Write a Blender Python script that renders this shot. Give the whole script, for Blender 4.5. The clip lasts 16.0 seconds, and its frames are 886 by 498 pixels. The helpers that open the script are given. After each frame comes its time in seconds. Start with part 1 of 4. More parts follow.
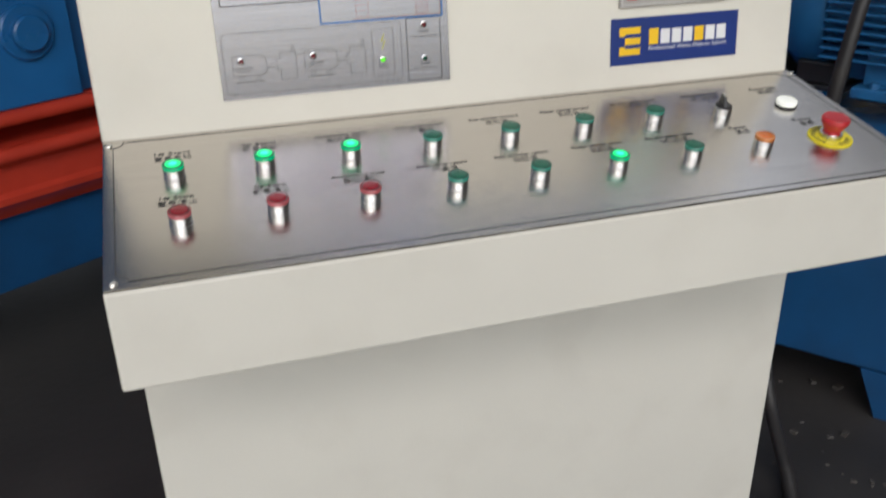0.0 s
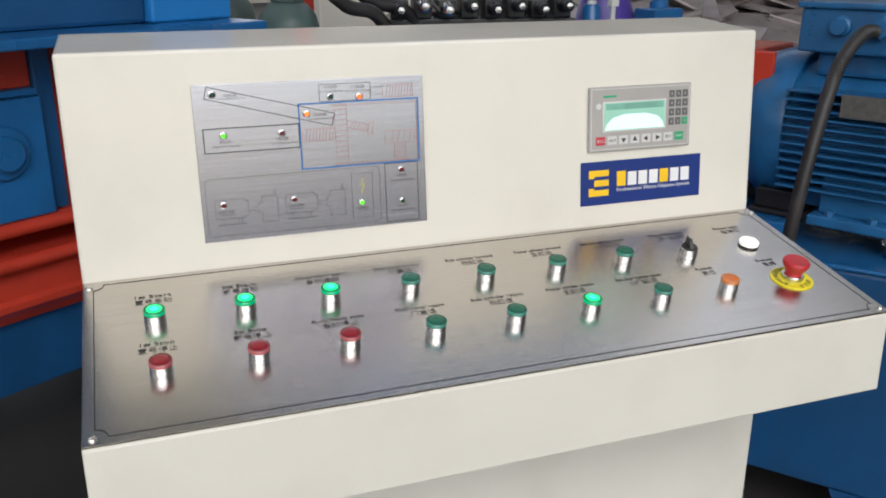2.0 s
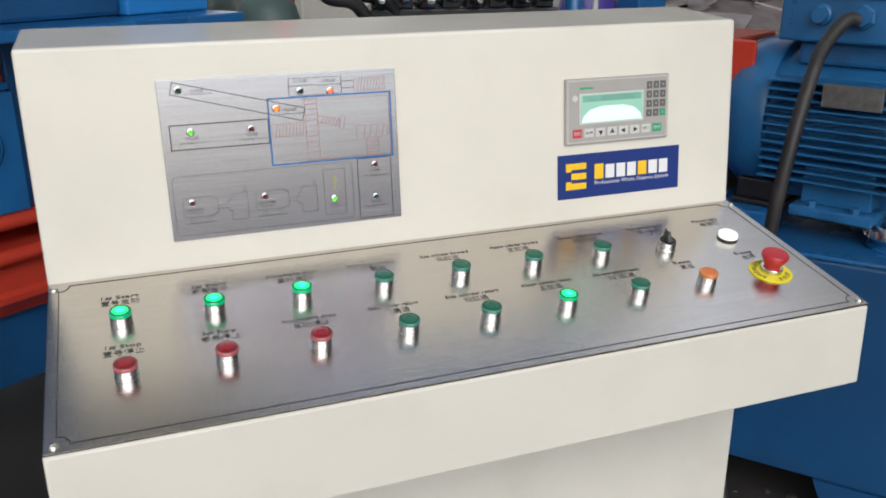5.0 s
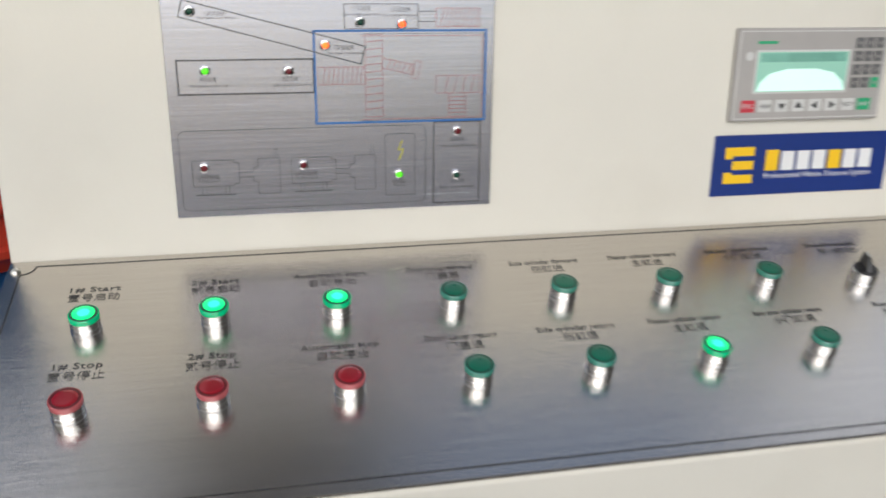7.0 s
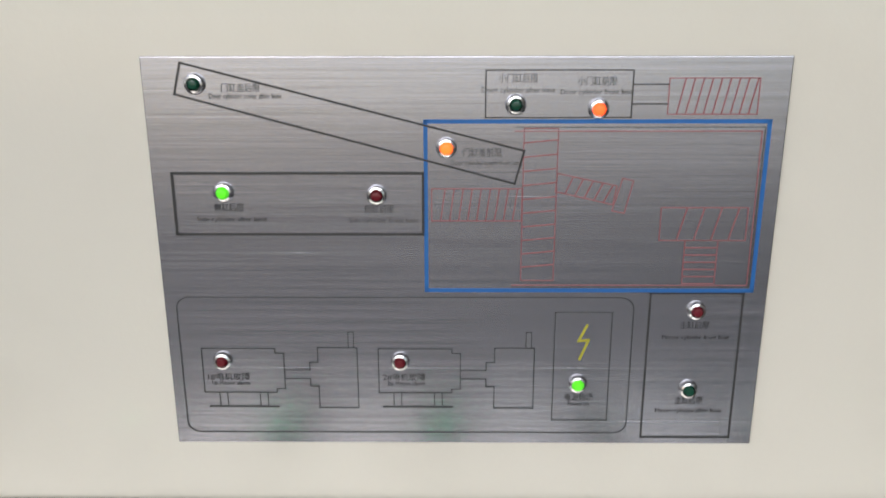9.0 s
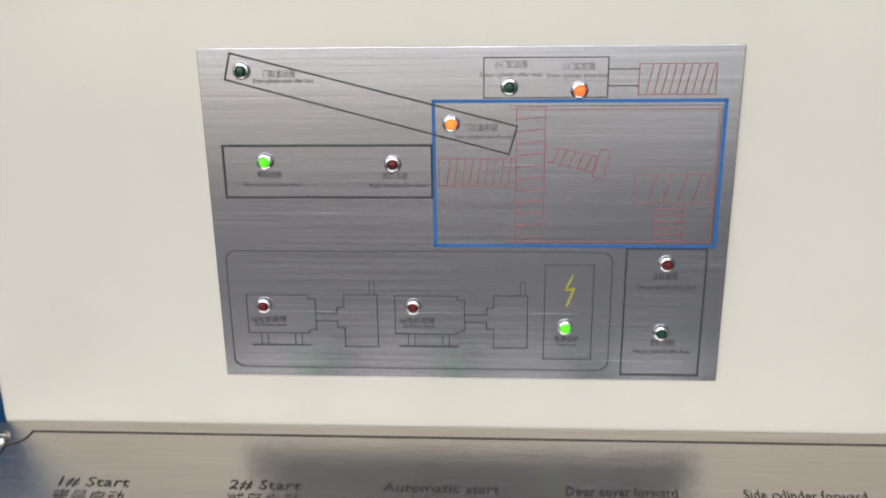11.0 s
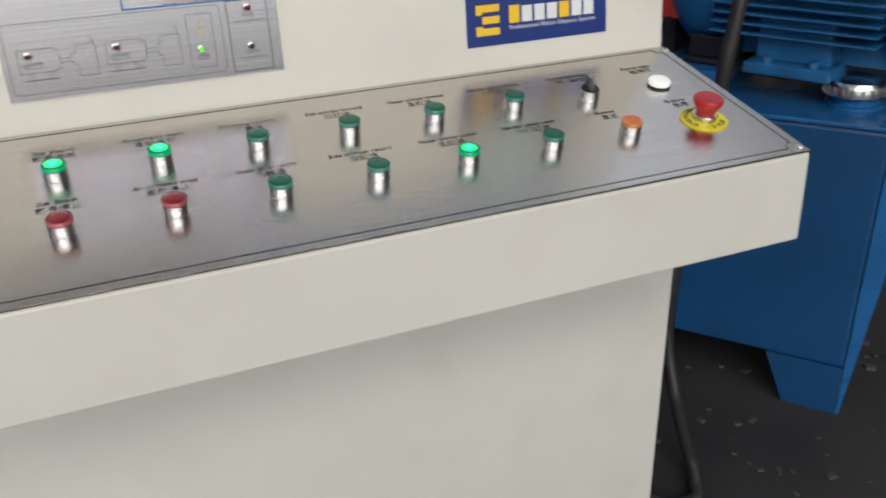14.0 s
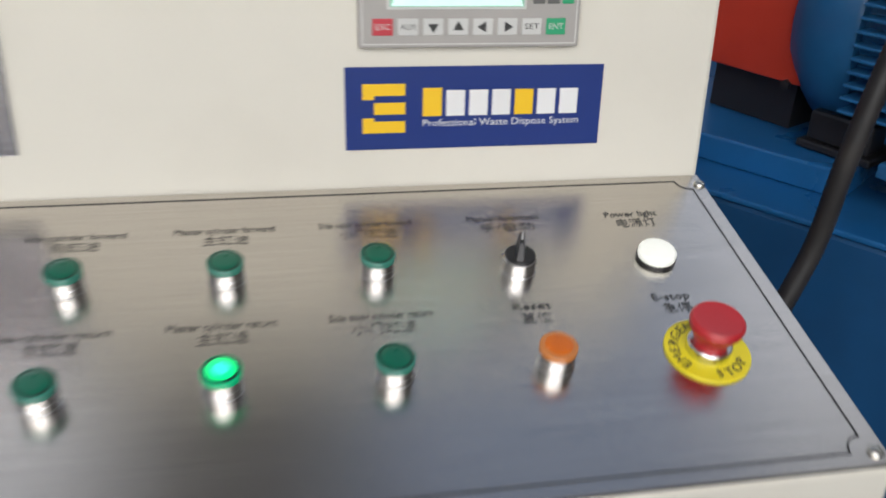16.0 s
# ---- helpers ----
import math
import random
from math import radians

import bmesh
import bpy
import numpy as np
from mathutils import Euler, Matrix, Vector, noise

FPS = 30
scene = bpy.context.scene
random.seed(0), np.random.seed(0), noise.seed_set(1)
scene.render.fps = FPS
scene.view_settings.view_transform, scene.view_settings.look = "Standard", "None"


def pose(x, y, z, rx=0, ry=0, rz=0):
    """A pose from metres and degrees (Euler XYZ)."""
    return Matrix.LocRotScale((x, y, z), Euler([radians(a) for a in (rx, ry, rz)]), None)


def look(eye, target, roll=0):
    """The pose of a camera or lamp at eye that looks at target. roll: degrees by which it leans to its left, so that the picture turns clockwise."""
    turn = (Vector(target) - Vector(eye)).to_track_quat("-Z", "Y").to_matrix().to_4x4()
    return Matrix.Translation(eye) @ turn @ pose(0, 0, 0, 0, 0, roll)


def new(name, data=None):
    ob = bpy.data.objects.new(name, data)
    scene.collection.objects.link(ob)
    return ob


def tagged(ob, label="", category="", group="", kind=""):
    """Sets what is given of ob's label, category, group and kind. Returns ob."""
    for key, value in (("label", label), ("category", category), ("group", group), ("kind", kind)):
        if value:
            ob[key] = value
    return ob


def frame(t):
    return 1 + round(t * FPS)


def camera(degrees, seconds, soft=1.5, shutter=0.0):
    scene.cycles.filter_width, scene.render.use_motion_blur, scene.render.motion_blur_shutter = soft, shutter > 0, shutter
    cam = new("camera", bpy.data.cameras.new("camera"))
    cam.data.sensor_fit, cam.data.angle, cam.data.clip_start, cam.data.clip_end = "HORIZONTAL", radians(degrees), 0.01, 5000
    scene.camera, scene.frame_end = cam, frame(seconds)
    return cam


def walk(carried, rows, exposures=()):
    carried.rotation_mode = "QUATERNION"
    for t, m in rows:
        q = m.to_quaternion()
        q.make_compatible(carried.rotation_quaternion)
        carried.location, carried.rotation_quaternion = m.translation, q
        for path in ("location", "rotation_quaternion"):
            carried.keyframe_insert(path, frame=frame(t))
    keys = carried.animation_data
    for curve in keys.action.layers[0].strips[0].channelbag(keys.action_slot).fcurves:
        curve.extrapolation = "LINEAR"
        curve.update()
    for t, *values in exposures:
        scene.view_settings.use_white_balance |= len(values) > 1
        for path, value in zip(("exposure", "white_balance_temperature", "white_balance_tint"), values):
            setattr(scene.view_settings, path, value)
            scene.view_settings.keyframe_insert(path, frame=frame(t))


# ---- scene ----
cam = camera(54.1, 16.0, soft=1.8, shutter=0.5)
PATH = [
    (0, (0.102, -1.112, 1.242), (0.638, 0.618, 0.394), -1.15),
    (0.5, (0.104, -1.107, 1.270), (0.712, 0.640, 0.510), -0.36),
    (1, (0.097, -1.104, 1.286), (0.722, 0.659, 0.578), -0.07),
    (1.5, (0.091, -1.101, 1.299), (0.726, 0.673, 0.629), -0.07),
    (2, (0.088, -1.105, 1.305), (0.729, 0.676, 0.659), 0.03),
    (2.5, (0.081, -1.102, 1.310), (0.721, 0.685, 0.679), 0.14),
    (3, (0.083, -1.103, 1.316), (0.734, 0.683, 0.697), 0.23),
    (3.5, (0.089, -1.102, 1.312), (0.737, 0.679, 0.673), 0.12),
    (4, (0.095, -1.104, 1.306), (0.748, 0.669, 0.649), -0.20),
    (4.5, (0.097, -1.107, 1.307), (0.763, 0.662, 0.654), -0.43),
    (7, (0.240, -0.796, 1.254), (0.634, 0.997, 0.461), 1.74),
    (7.5, (0.266, -0.672, 1.214), (0.431, 1.239, 0.649), 0.83),
    (8, (0.328, -0.509, 1.224), (0.241, 1.380, 0.575), -0.40),
    (8.5, (0.301, -0.389, 1.220), (0.291, 1.462, 0.461), -0.08),
    (11, (0.323, -0.468, 1.232), (0.214, 1.373, 0.457), -1.04),
    (11.5, (0.295, -0.552, 1.226), (0.283, 1.307, 0.488), -0.27),
    (12, (0.236, -0.687, 1.241), (0.427, 1.188, 0.571), -0.54),
    (12.5, (0.256, -0.797, 1.246), (0.584, 1.044, 0.535), -0.37),
    (13, (0.291, -0.933, 1.229), (0.725, 0.843, 0.418), -0.47),
    (13.5, (0.289, -1.003, 1.220), (0.784, 0.724, 0.341), -1.97),
    (14, (0.249, -1.032, 1.215), (0.912, 0.632, 0.327), -1.81),
    (14.5, (0.255, -1.033, 1.214), (0.972, 0.602, 0.313), -1.26),
    (15, (0.400, -0.954, 1.220), (1.002, 0.758, 0.380), -0.51),
    (15.5, (0.549, -0.843, 1.226), (0.913, 0.922, 0.360), 0.67),
    (16, (0.653, -0.648, 1.202), (1.003, 1.084, 0.266), 2.47),
]
# the console leans back on its base
LEAN = pose(0, -0.085, 0.73, -1.7, 0, 0) @ pose(0, 0.085, -0.73)
walk(cam, [(t, look(eye, target, roll)) for t, eye, target, roll in PATH],
     [(0, 0.16), (0.5, 0.30), (1.5, 0.40), (4.5, 0.42), (7.0, 0.28), (8.0, 0.10), (8.5, 0.10), (11.0, 0.22), (11.5, 0.30), (12.0, 0.26), (12.5, 0.24), (13.0, 0.06), (14.0, 0.10), (15.5, 0.22), (16, 0.24)])

# ---- world, sun, hall lights ----
world = bpy.data.worlds.new("sky")
scene.world = world
world.use_nodes = True
wn = world.node_tree.nodes
sky = wn.new("ShaderNodeTexSky")
sky.sky_type = "NISHITA"
sky.sun_disc = False
sky.sun_elevation, sky.sun_rotation = radians(42), radians(200)
wn["Background"].inputs["Strength"].default_value = 0.12
world.node_tree.links.new(sky.outputs[0], wn["Background"].inputs["Color"])

sun = new("sun", bpy.data.lights.new("sun", "SUN"))
sun.data.energy, sun.data.angle, sun.data.color = 0.5, radians(60), (1.0, 0.95, 0.88)
sun.matrix_world = look((0, -6, 9), (0.6, 2, 0))


def sky_panel(name, eye, target, w, h, watts, color=(1.0, 0.98, 0.95)):
    """An added area lamp for the sky's light in one made-up opening of the hall."""
    ob = new(name, bpy.data.lights.new(name, "AREA"))
    ob.data.shape, ob.data.size, ob.data.size_y = "RECTANGLE", w, h
    ob.data.energy, ob.data.color = watts, color
    ob.matrix_world = look(eye, target)
    return ob


COOL = (1.0, 0.985, 0.965)
# added, unseen roof skylights: x from, x to, y from, y to, light
ADDED_SKYLIGHTS = [(-9.5, -6.5, 2.0, 17.0, 100), (-4.1, -1.1, 2.0, 17.0, 110), (4.9, 7.9, 2.0, 17.0, 95),
             (-0.3, 0.9, 9.0, 17.0, 40), (2.2, 3.4, 9.0, 17.0, 40),
             (1.2, 4.6, 1.2, 8.4, 9),
             (-5.0, -2.9, -8.7, -5.4, 66), (-2.5, -0.4, -8.7, -5.4, 66), (0.0, 2.1, -8.7, -5.4, 66), (2.5, 4.6, -8.7, -5.4, 66)]
for sx0, sx1, sy0, sy1, watts in ADDED_SKYLIGHTS:
    mx, my = (sx0 + sx1) / 2, (sy0 + sy1) / 2
    lamp = sky_panel("added_skylight_lamp", (mx, my, 6.98), (mx, my, 0), sx1 - sx0, sy1 - sy0, watts, COOL)
    lamp.matrix_world = pose(mx, my, 6.98)
# windows and gateway are added too, placed to light faces and tune reflections
sky_panel("added_window_lamp", (-2.5, -8.95, 5.3), (-2.5, 0, 5.3), 13.0, 2.6, 345, COOL)
sky_panel("added_gateway_lamp", (1.0, -8.95, 2.2), (1.0, 0, 2.2), 12.0, 2.8, 30, COOL)
sky_panel("added_window_lamp", (-11.95, -2.0, 4.0), (0, -2.0, 4.0), 9.0, 3.4, 330, COOL)
sky_panel("added_window_lamp", (1.0, 23.95, 3.6), (1.0, 0, 3.6), 16.0, 2.2, 110, COOL)

# ---- materials ----


def mat(name, color, rough=0.5, metal=0.0, vary=0.12, scale=8.0, bump=0.0, bump_scale=60.0, stretch=(1, 1, 1), dirt=0.0,
        dirt_color=(0.03, 0.025, 0.02), dirt_scale=3.0, coat=0.0, rough_vary=0.08):
    """A painted, metal or plastic surface: large blotches, fine grain, wear spots and relief."""
    m = bpy.data.materials.new(name)
    m.use_nodes = True
    nt = m.node_tree
    n, l = nt.nodes, nt.links
    b = n["Principled BSDF"]
    tc = n.new("ShaderNodeTexCoord")
    mp = n.new("ShaderNodeMapping")
    mp.inputs["Scale"].default_value = stretch
    l.new(tc.outputs["Object"], mp.inputs["Vector"])
    big = n.new("ShaderNodeTexNoise")
    big.inputs["Scale"].default_value, big.inputs["Detail"].default_value = scale, 6
    l.new(mp.outputs[0], big.inputs["Vector"])
    fine = n.new("ShaderNodeTexNoise")
    fine.inputs["Scale"].default_value, fine.inputs["Detail"].default_value = bump_scale, 4
    l.new(mp.outputs[0], fine.inputs["Vector"])
    ramp = n.new("ShaderNodeValToRGB")
    lo = [c * (1 - vary) for c in color]
    hi = [min(1.0, c * (1 + vary)) for c in color]
    ramp.color_ramp.elements[0].color, ramp.color_ramp.elements[1].color = (*lo, 1), (*hi, 1)
    ramp.color_ramp.elements[0].position, ramp.color_ramp.elements[1].position = 0.3, 0.7
    l.new(big.outputs[0], ramp.inputs[0])
    out = ramp.outputs[0]
    if dirt > 0:
        spots = n.new("ShaderNodeTexNoise")
        spots.inputs["Scale"].default_value, spots.inputs["Detail"].default_value = dirt_scale, 9
        l.new(tc.outputs["Object"], spots.inputs["Vector"])
        cut = n.new("ShaderNodeMapRange")
        cut.inputs["From Min"].default_value, cut.inputs["From Max"].default_value = 0.52, 0.72
        cut.inputs["To Max"].default_value = dirt
        l.new(spots.outputs[0], cut.inputs[0])
        mix = n.new("ShaderNodeMix")
        mix.data_type = "RGBA"
        l.new(cut.outputs[0], mix.inputs["Factor"])
        l.new(out, mix.inputs["A"])
        mix.inputs["B"].default_value = (*dirt_color, 1)
        out = mix.outputs["Result"]
    l.new(out, b.inputs["Base Color"])
    rr = n.new("ShaderNodeMapRange")
    rr.inputs["To Min"].default_value, rr.inputs["To Max"].default_value = max(0.02, rough - rough_vary), min(1, rough + rough_vary)
    l.new(big.outputs[0], rr.inputs[0])
    l.new(rr.outputs[0], b.inputs["Roughness"])
    b.inputs["Metallic"].default_value = metal
    b.inputs["Coat Weight"].default_value = coat
    if bump > 0:
        bp = n.new("ShaderNodeBump")
        bp.inputs["Strength"].default_value, bp.inputs["Distance"].default_value = bump, 0.002
        l.new(fine.outputs[0], bp.inputs["Height"])
        l.new(bp.outputs[0], b.inputs["Normal"])
    return m


def glow(name, color, strength, rough=0.3):
    """A lit lens or display."""
    m = mat(name, color, rough, vary=0.03)
    b = m.node_tree.nodes["Principled BSDF"]
    b.inputs["Emission Color"].default_value = (*color, 1)
    b.inputs["Emission Strength"].default_value = strength
    return m


CREAM = mat("cream_enamel", (0.74, 0.71, 0.63), 0.13, vary=0.025, scale=5, bump=0.06, bump_scale=220, dirt=0.10, dirt_color=(0.45, 0.40, 0.32), dirt_scale=9)
STEEL = mat("brushed_steel", (0.61, 0.575, 0.535), 0.21, 1.0, vary=0.06, scale=6, bump=0.10, bump_scale=24, stretch=(1.5, 60, 60), rough_vary=0.035)
PLATE = mat("brushed_aluminium", (0.51, 0.51, 0.57), 0.25, 1.0, vary=0.10, scale=6, bump=0.035, bump_scale=20, stretch=(0.8, 110, 110), rough_vary=0.05)
CHROME = mat("chrome", (0.66, 0.66, 0.66), 0.22, 1.0, vary=0.03, rough_vary=0.03)
SCREW = mat("zinc_screw", (0.55, 0.54, 0.50), 0.28, 1.0, vary=0.1, scale=80)
INK = mat("black_ink", (0.035, 0.035, 0.035), 0.5, vary=0.05)
RED_INK = mat("red_ink", (0.32, 0.10, 0.11), 0.5, vary=0.05)
BLUE_INK = mat("blue_ink", (0.015, 0.13, 0.40), 0.5, vary=0.05)
GREY_INK = mat("grey_ink", (0.05, 0.055, 0.055), 0.5, vary=0.05)
YELLOW_INK = mat("yellow_ink", (0.45, 0.42, 0.03), 0.5, vary=0.05)
GREEN_OFF = mat("dark_green_lens", (0.003, 0.135, 0.080), 0.30, vary=0.08, scale=90)
RED_OFF = mat("dark_red_lens", (0.30, 0.012, 0.022), 0.22, vary=0.08, scale=90)
ORANGE_OFF = mat("orange_lens", (0.72, 0.16, 0.01), 0.25, vary=0.08, scale=90)
GREEN_ON = glow("lit_green_lens", (0.0, 0.72, 0.20), 0.95)
GREEN_CORE = glow("lit_green_core", (0.03, 0.85, 0.48), 1.0)
GREEN_SKIRT = glow("lit_green_skirt", (0.0, 0.42, 0.17), 0.22, 0.12)
CLEAR_GREEN = mat("clear_green_skirt", (0.05, 0.24, 0.18), 0.12, vary=0.06, scale=90)
CLEAR_RED = mat("clear_red_skirt", (0.46, 0.11, 0.12), 0.12, vary=0.06, scale=90)
CLEAR_ORANGE = mat("clear_orange_skirt", (0.62, 0.22, 0.06), 0.14, vary=0.06, scale=90)
DEEP_RED = mat("deep_red_ring", (0.11, 0.006, 0.01), 0.3, vary=0.06)
DEEP_GREEN = mat("deep_green_ring", (0.003, 0.06, 0.035), 0.3, vary=0.06)
WHITE_ON = glow("white_lens", (0.85, 0.86, 0.80), 0.35)
LED_RED = glow("lit_red_lamp", (1.0, 0.10, 0.02), 1.6)
LED_ORANGE = glow("lit_orange_lamp", (1.0, 0.15, 0.02), 1.5)
LED_GREEN = glow("lit_green_lamp", (0.10, 0.75, 0.02), 0.6)
BLACK = mat("black_plastic", (0.018, 0.018, 0.02), 0.35, vary=0.1)
RUBBER = mat("black_rubber", (0.022, 0.020, 0.020), 0.5, vary=0.2, bump=0.2, bump_scale=90, dirt=0.25, dirt_color=(0.10, 0.085, 0.07), dirt_scale=14)
MUSHROOM = mat("red_plastic", (0.50, 0.022, 0.03), 0.35, vary=0.06, scale=30)
YELLOW = mat("yellow_plastic", (0.85, 0.72, 0.02), 0.4, vary=0.05, scale=30)
HMI_GREY = mat("grey_keypad_film", (0.40, 0.38, 0.36), 0.42, vary=0.04, scale=30, bump=0.05, bump_scale=500)
HMI_DARK = mat("dark_grey_key", (0.13, 0.13, 0.13), 0.4, vary=0.06)
KEY_WHITE = mat("pale_key", (0.62, 0.62, 0.60), 0.4, vary=0.04)
KEY_RED = mat("red_key", (0.55, 0.05, 0.07), 0.4, vary=0.04)
KEY_GREEN = mat("green_key", (0.03, 0.36, 0.17), 0.4, vary=0.04)
DISPLAY = glow("green_display", (0.30, 0.58, 0.46), 0.12, 0.10)
# pale glowing tone for a reflection painted on the display
GLARE_PALE = glow("painted_glare", (0.72, 0.86, 0.82), 0.34, 0.10)
DISPLAY_DARK = mat("dark_green_display", (0.19, 0.44, 0.35), 0.15, vary=0.15, scale=40)
LED_GREEN_OFF = mat("unlit_green_lamp", (0.008, 0.06, 0.035), 0.15, vary=0.1)
LED_RED_OFF = mat("unlit_red_lamp", (0.14, 0.012, 0.018), 0.15, vary=0.1)
LOGO_BLUE = mat("blue_sticker", (0.012, 0.035, 0.19), 0.30, vary=0.04)
LOGO_YELLOW = mat("yellow_sticker", (0.90, 0.56, 0.02), 0.35, vary=0.03)
LOGO_WHITE = mat("white_sticker", (0.80, 0.80, 0.80), 0.35, vary=0.03)
BLUE = mat("blue_machine_paint", (0.013, 0.115, 0.31), 0.28, vary=0.16, scale=4, bump=0.12, bump_scale=45, dirt=0.35, dirt_color=(0.015, 0.05, 0.12), dirt_scale=6)
# lighter copy of the machine blue, with light put into the colour
LIT_BLUE = mat("lit_blue_paint", (0.020, 0.21, 0.56), 0.30, vary=0.12, scale=4, bump=0.1, bump_scale=45, dirt=0.15, dirt_color=(0.015, 0.10, 0.28), dirt_scale=6)
MOTOR_BLUE = mat("motor_blue_paint", (0.017, 0.115, 0.275), 0.30, vary=0.2, scale=9, bump=0.18, bump_scale=60, dirt=0.4, dirt_color=(0.02, 0.04, 0.07), dirt_scale=11)
BLUE_DARK = mat("deep_blue_paint", (0.010, 0.070, 0.19), 0.33, vary=0.16, scale=4, bump=0.12, bump_scale=45, dirt=0.3, dirt_color=(0.012, 0.03, 0.07), dirt_scale=6)
REDP = mat("red_machine_paint", (0.52, 0.048, 0.026), 0.24, vary=0.18, scale=5, bump=0.12, bump_scale=40, dirt=0.4, dirt_color=(0.13, 0.02, 0.018), dirt_scale=5)
FLOOR = mat("oily_concrete", (0.034, 0.031, 0.030), 0.6, vary=0.35, scale=2.2, bump=0.5, bump_scale=30, dirt=0.7, dirt_color=(0.012, 0.011, 0.011), dirt_scale=1.7, rough_vary=0.2)
WALLM = mat("dusty_plaster", (0.55, 0.52, 0.47), 0.8, vary=0.15, scale=0.8, dirt=0.3, dirt_color=(0.28, 0.25, 0.21), dirt_scale=0.7)
ROOFM = mat("grey_sheet_roof", (0.55, 0.55, 0.55), 0.6, vary=0.15, scale=0.7)
SHEET = mat("rusty_sheet_steel", (0.29, 0.25, 0.24), 0.45, 0.4, vary=0.3, scale=3, dirt=0.6, dirt_color=(0.10, 0.05, 0.03), dirt_scale=4)
PURPLE = mat("purple_plastic", (0.075, 0.045, 0.30), 0.4, vary=0.2, scale=9)
GASGREEN = mat("grey_green_paint", (0.10, 0.155, 0.14), 0.45, vary=0.2, scale=6, dirt=0.4)
BROWN = mat("brown_paint", (0.22, 0.15, 0.10), 0.55, vary=0.2, scale=5, dirt=0.4)
NAMEPLATE = mat("engraved_nameplate", (0.20, 0.20, 0.19), 0.4, 0.6, vary=0.2, scale=60)

# ---- building helpers ----


def link(name, bm, material, parent=None, smooth=False, label=""):
    me = bpy.data.meshes.new(name)
    bmesh.ops.recalc_face_normals(bm, faces=bm.faces)
    if smooth:
        for fc in bm.faces:
            fc.smooth = True
        for e in bm.edges:
            if len(e.link_faces) == 2 and e.calc_face_angle() > radians(35):
                e.smooth = False
    bm.to_mesh(me)
    bm.free()
    me.materials.append(material)
    ob = new(name, me)
    ob.parent = parent
    if label:
        tagged(ob, label)
    return ob


def part(name, bm, material, parent, label="", smooth=False):
    return link(name, bm, material, parent, smooth, label)


def thing(name, label, category, group="", at=None, kind=""):
    e = new(name)
    e.empty_display_size = 0.05
    if at is not None:
        e.matrix_world = at
    return tagged(e, label, category, group, kind)


def add_box(bm, x0, x1, y0, y1, z0, z1, bevel=0.0, m=None):
    r = bmesh.ops.create_cube(bm, size=1.0)
    vs = r["verts"]
    bmesh.ops.transform(bm, verts=vs, matrix=Matrix.Translation(((x0 + x1) / 2, (y0 + y1) / 2, (z0 + z1) / 2)) @ Matrix.Diagonal((x1 - x0, y1 - y0, z1 - z0, 1)))
    if bevel > 0:
        es = list({e for v in vs for e in v.link_edges})
        out = bmesh.ops.bevel(bm, geom=es, offset=bevel, segments=2, affect="EDGES", profile=0.5)
        vs = list({v for fc in out["faces"] for v in fc.verts} | {v for v in vs if v.is_valid})
    if m is not None:
        bmesh.ops.transform(bm, verts=vs, matrix=m)
    return bm


def box(x0, x1, y0, y1, z0, z1, bevel=0.0):
    return add_box(bmesh.new(), x0, x1, y0, y1, z0, z1, bevel)


def add_lathe(bm, rows, seg=32, m=None):
    """A turned body round z: rows of (radius, height) from bottom to top, closed at both ends."""
    rings = []
    for r, z in rows:
        if r < 1e-6:
            rings.append([bm.verts.new((0, 0, z))])
        else:
            rings.append([bm.verts.new((r * math.cos(2 * math.pi * i / seg), r * math.sin(2 * math.pi * i / seg), z)) for i in range(seg)])
    for a, b in zip(rings, rings[1:]):
        for i in range(seg):
            j = (i + 1) % seg
            if len(a) == 1 and len(b) > 1:
                bm.faces.new((a[0], b[i], b[j]))
            elif len(b) == 1 and len(a) > 1:
                bm.faces.new((a[i], a[j], b[0]))
            elif len(a) > 1:
                bm.faces.new((a[i], a[j], b[j], b[i]))
    for ring, flip in ((rings[0], True), (rings[-1], False)):
        if len(ring) > 1:
            bm.faces.new(ring[::-1] if flip else ring)
    if m is not None:
        bmesh.ops.transform(bm, verts=[v for ring in rings for v in ring], matrix=m)
    return bm


def lathe(rows, seg=32, m=None):
    return add_lathe(bmesh.new(), rows, seg, m)


def extrude_x(profile, x0, x1, bevel=0.0):
    """A closed (y, z) outline drawn out along x."""
    bm = bmesh.new()
    a = [bm.verts.new((x0, y, z)) for y, z in profile]
    b = [bm.verts.new((x1, y, z)) for y, z in profile]
    bm.faces.new(a)
    bm.faces.new(b[::-1])
    k = len(profile)
    for i in range(k):
        j = (i + 1) % k
        bm.faces.new((a[i], b[i], b[j], a[j]))
    bmesh.ops.recalc_face_normals(bm, faces=bm.faces)
    if bevel > 0:
        bmesh.ops.bevel(bm, geom=list(bm.edges), offset=bevel, segments=2, affect="EDGES", profile=0.5)
    return bm


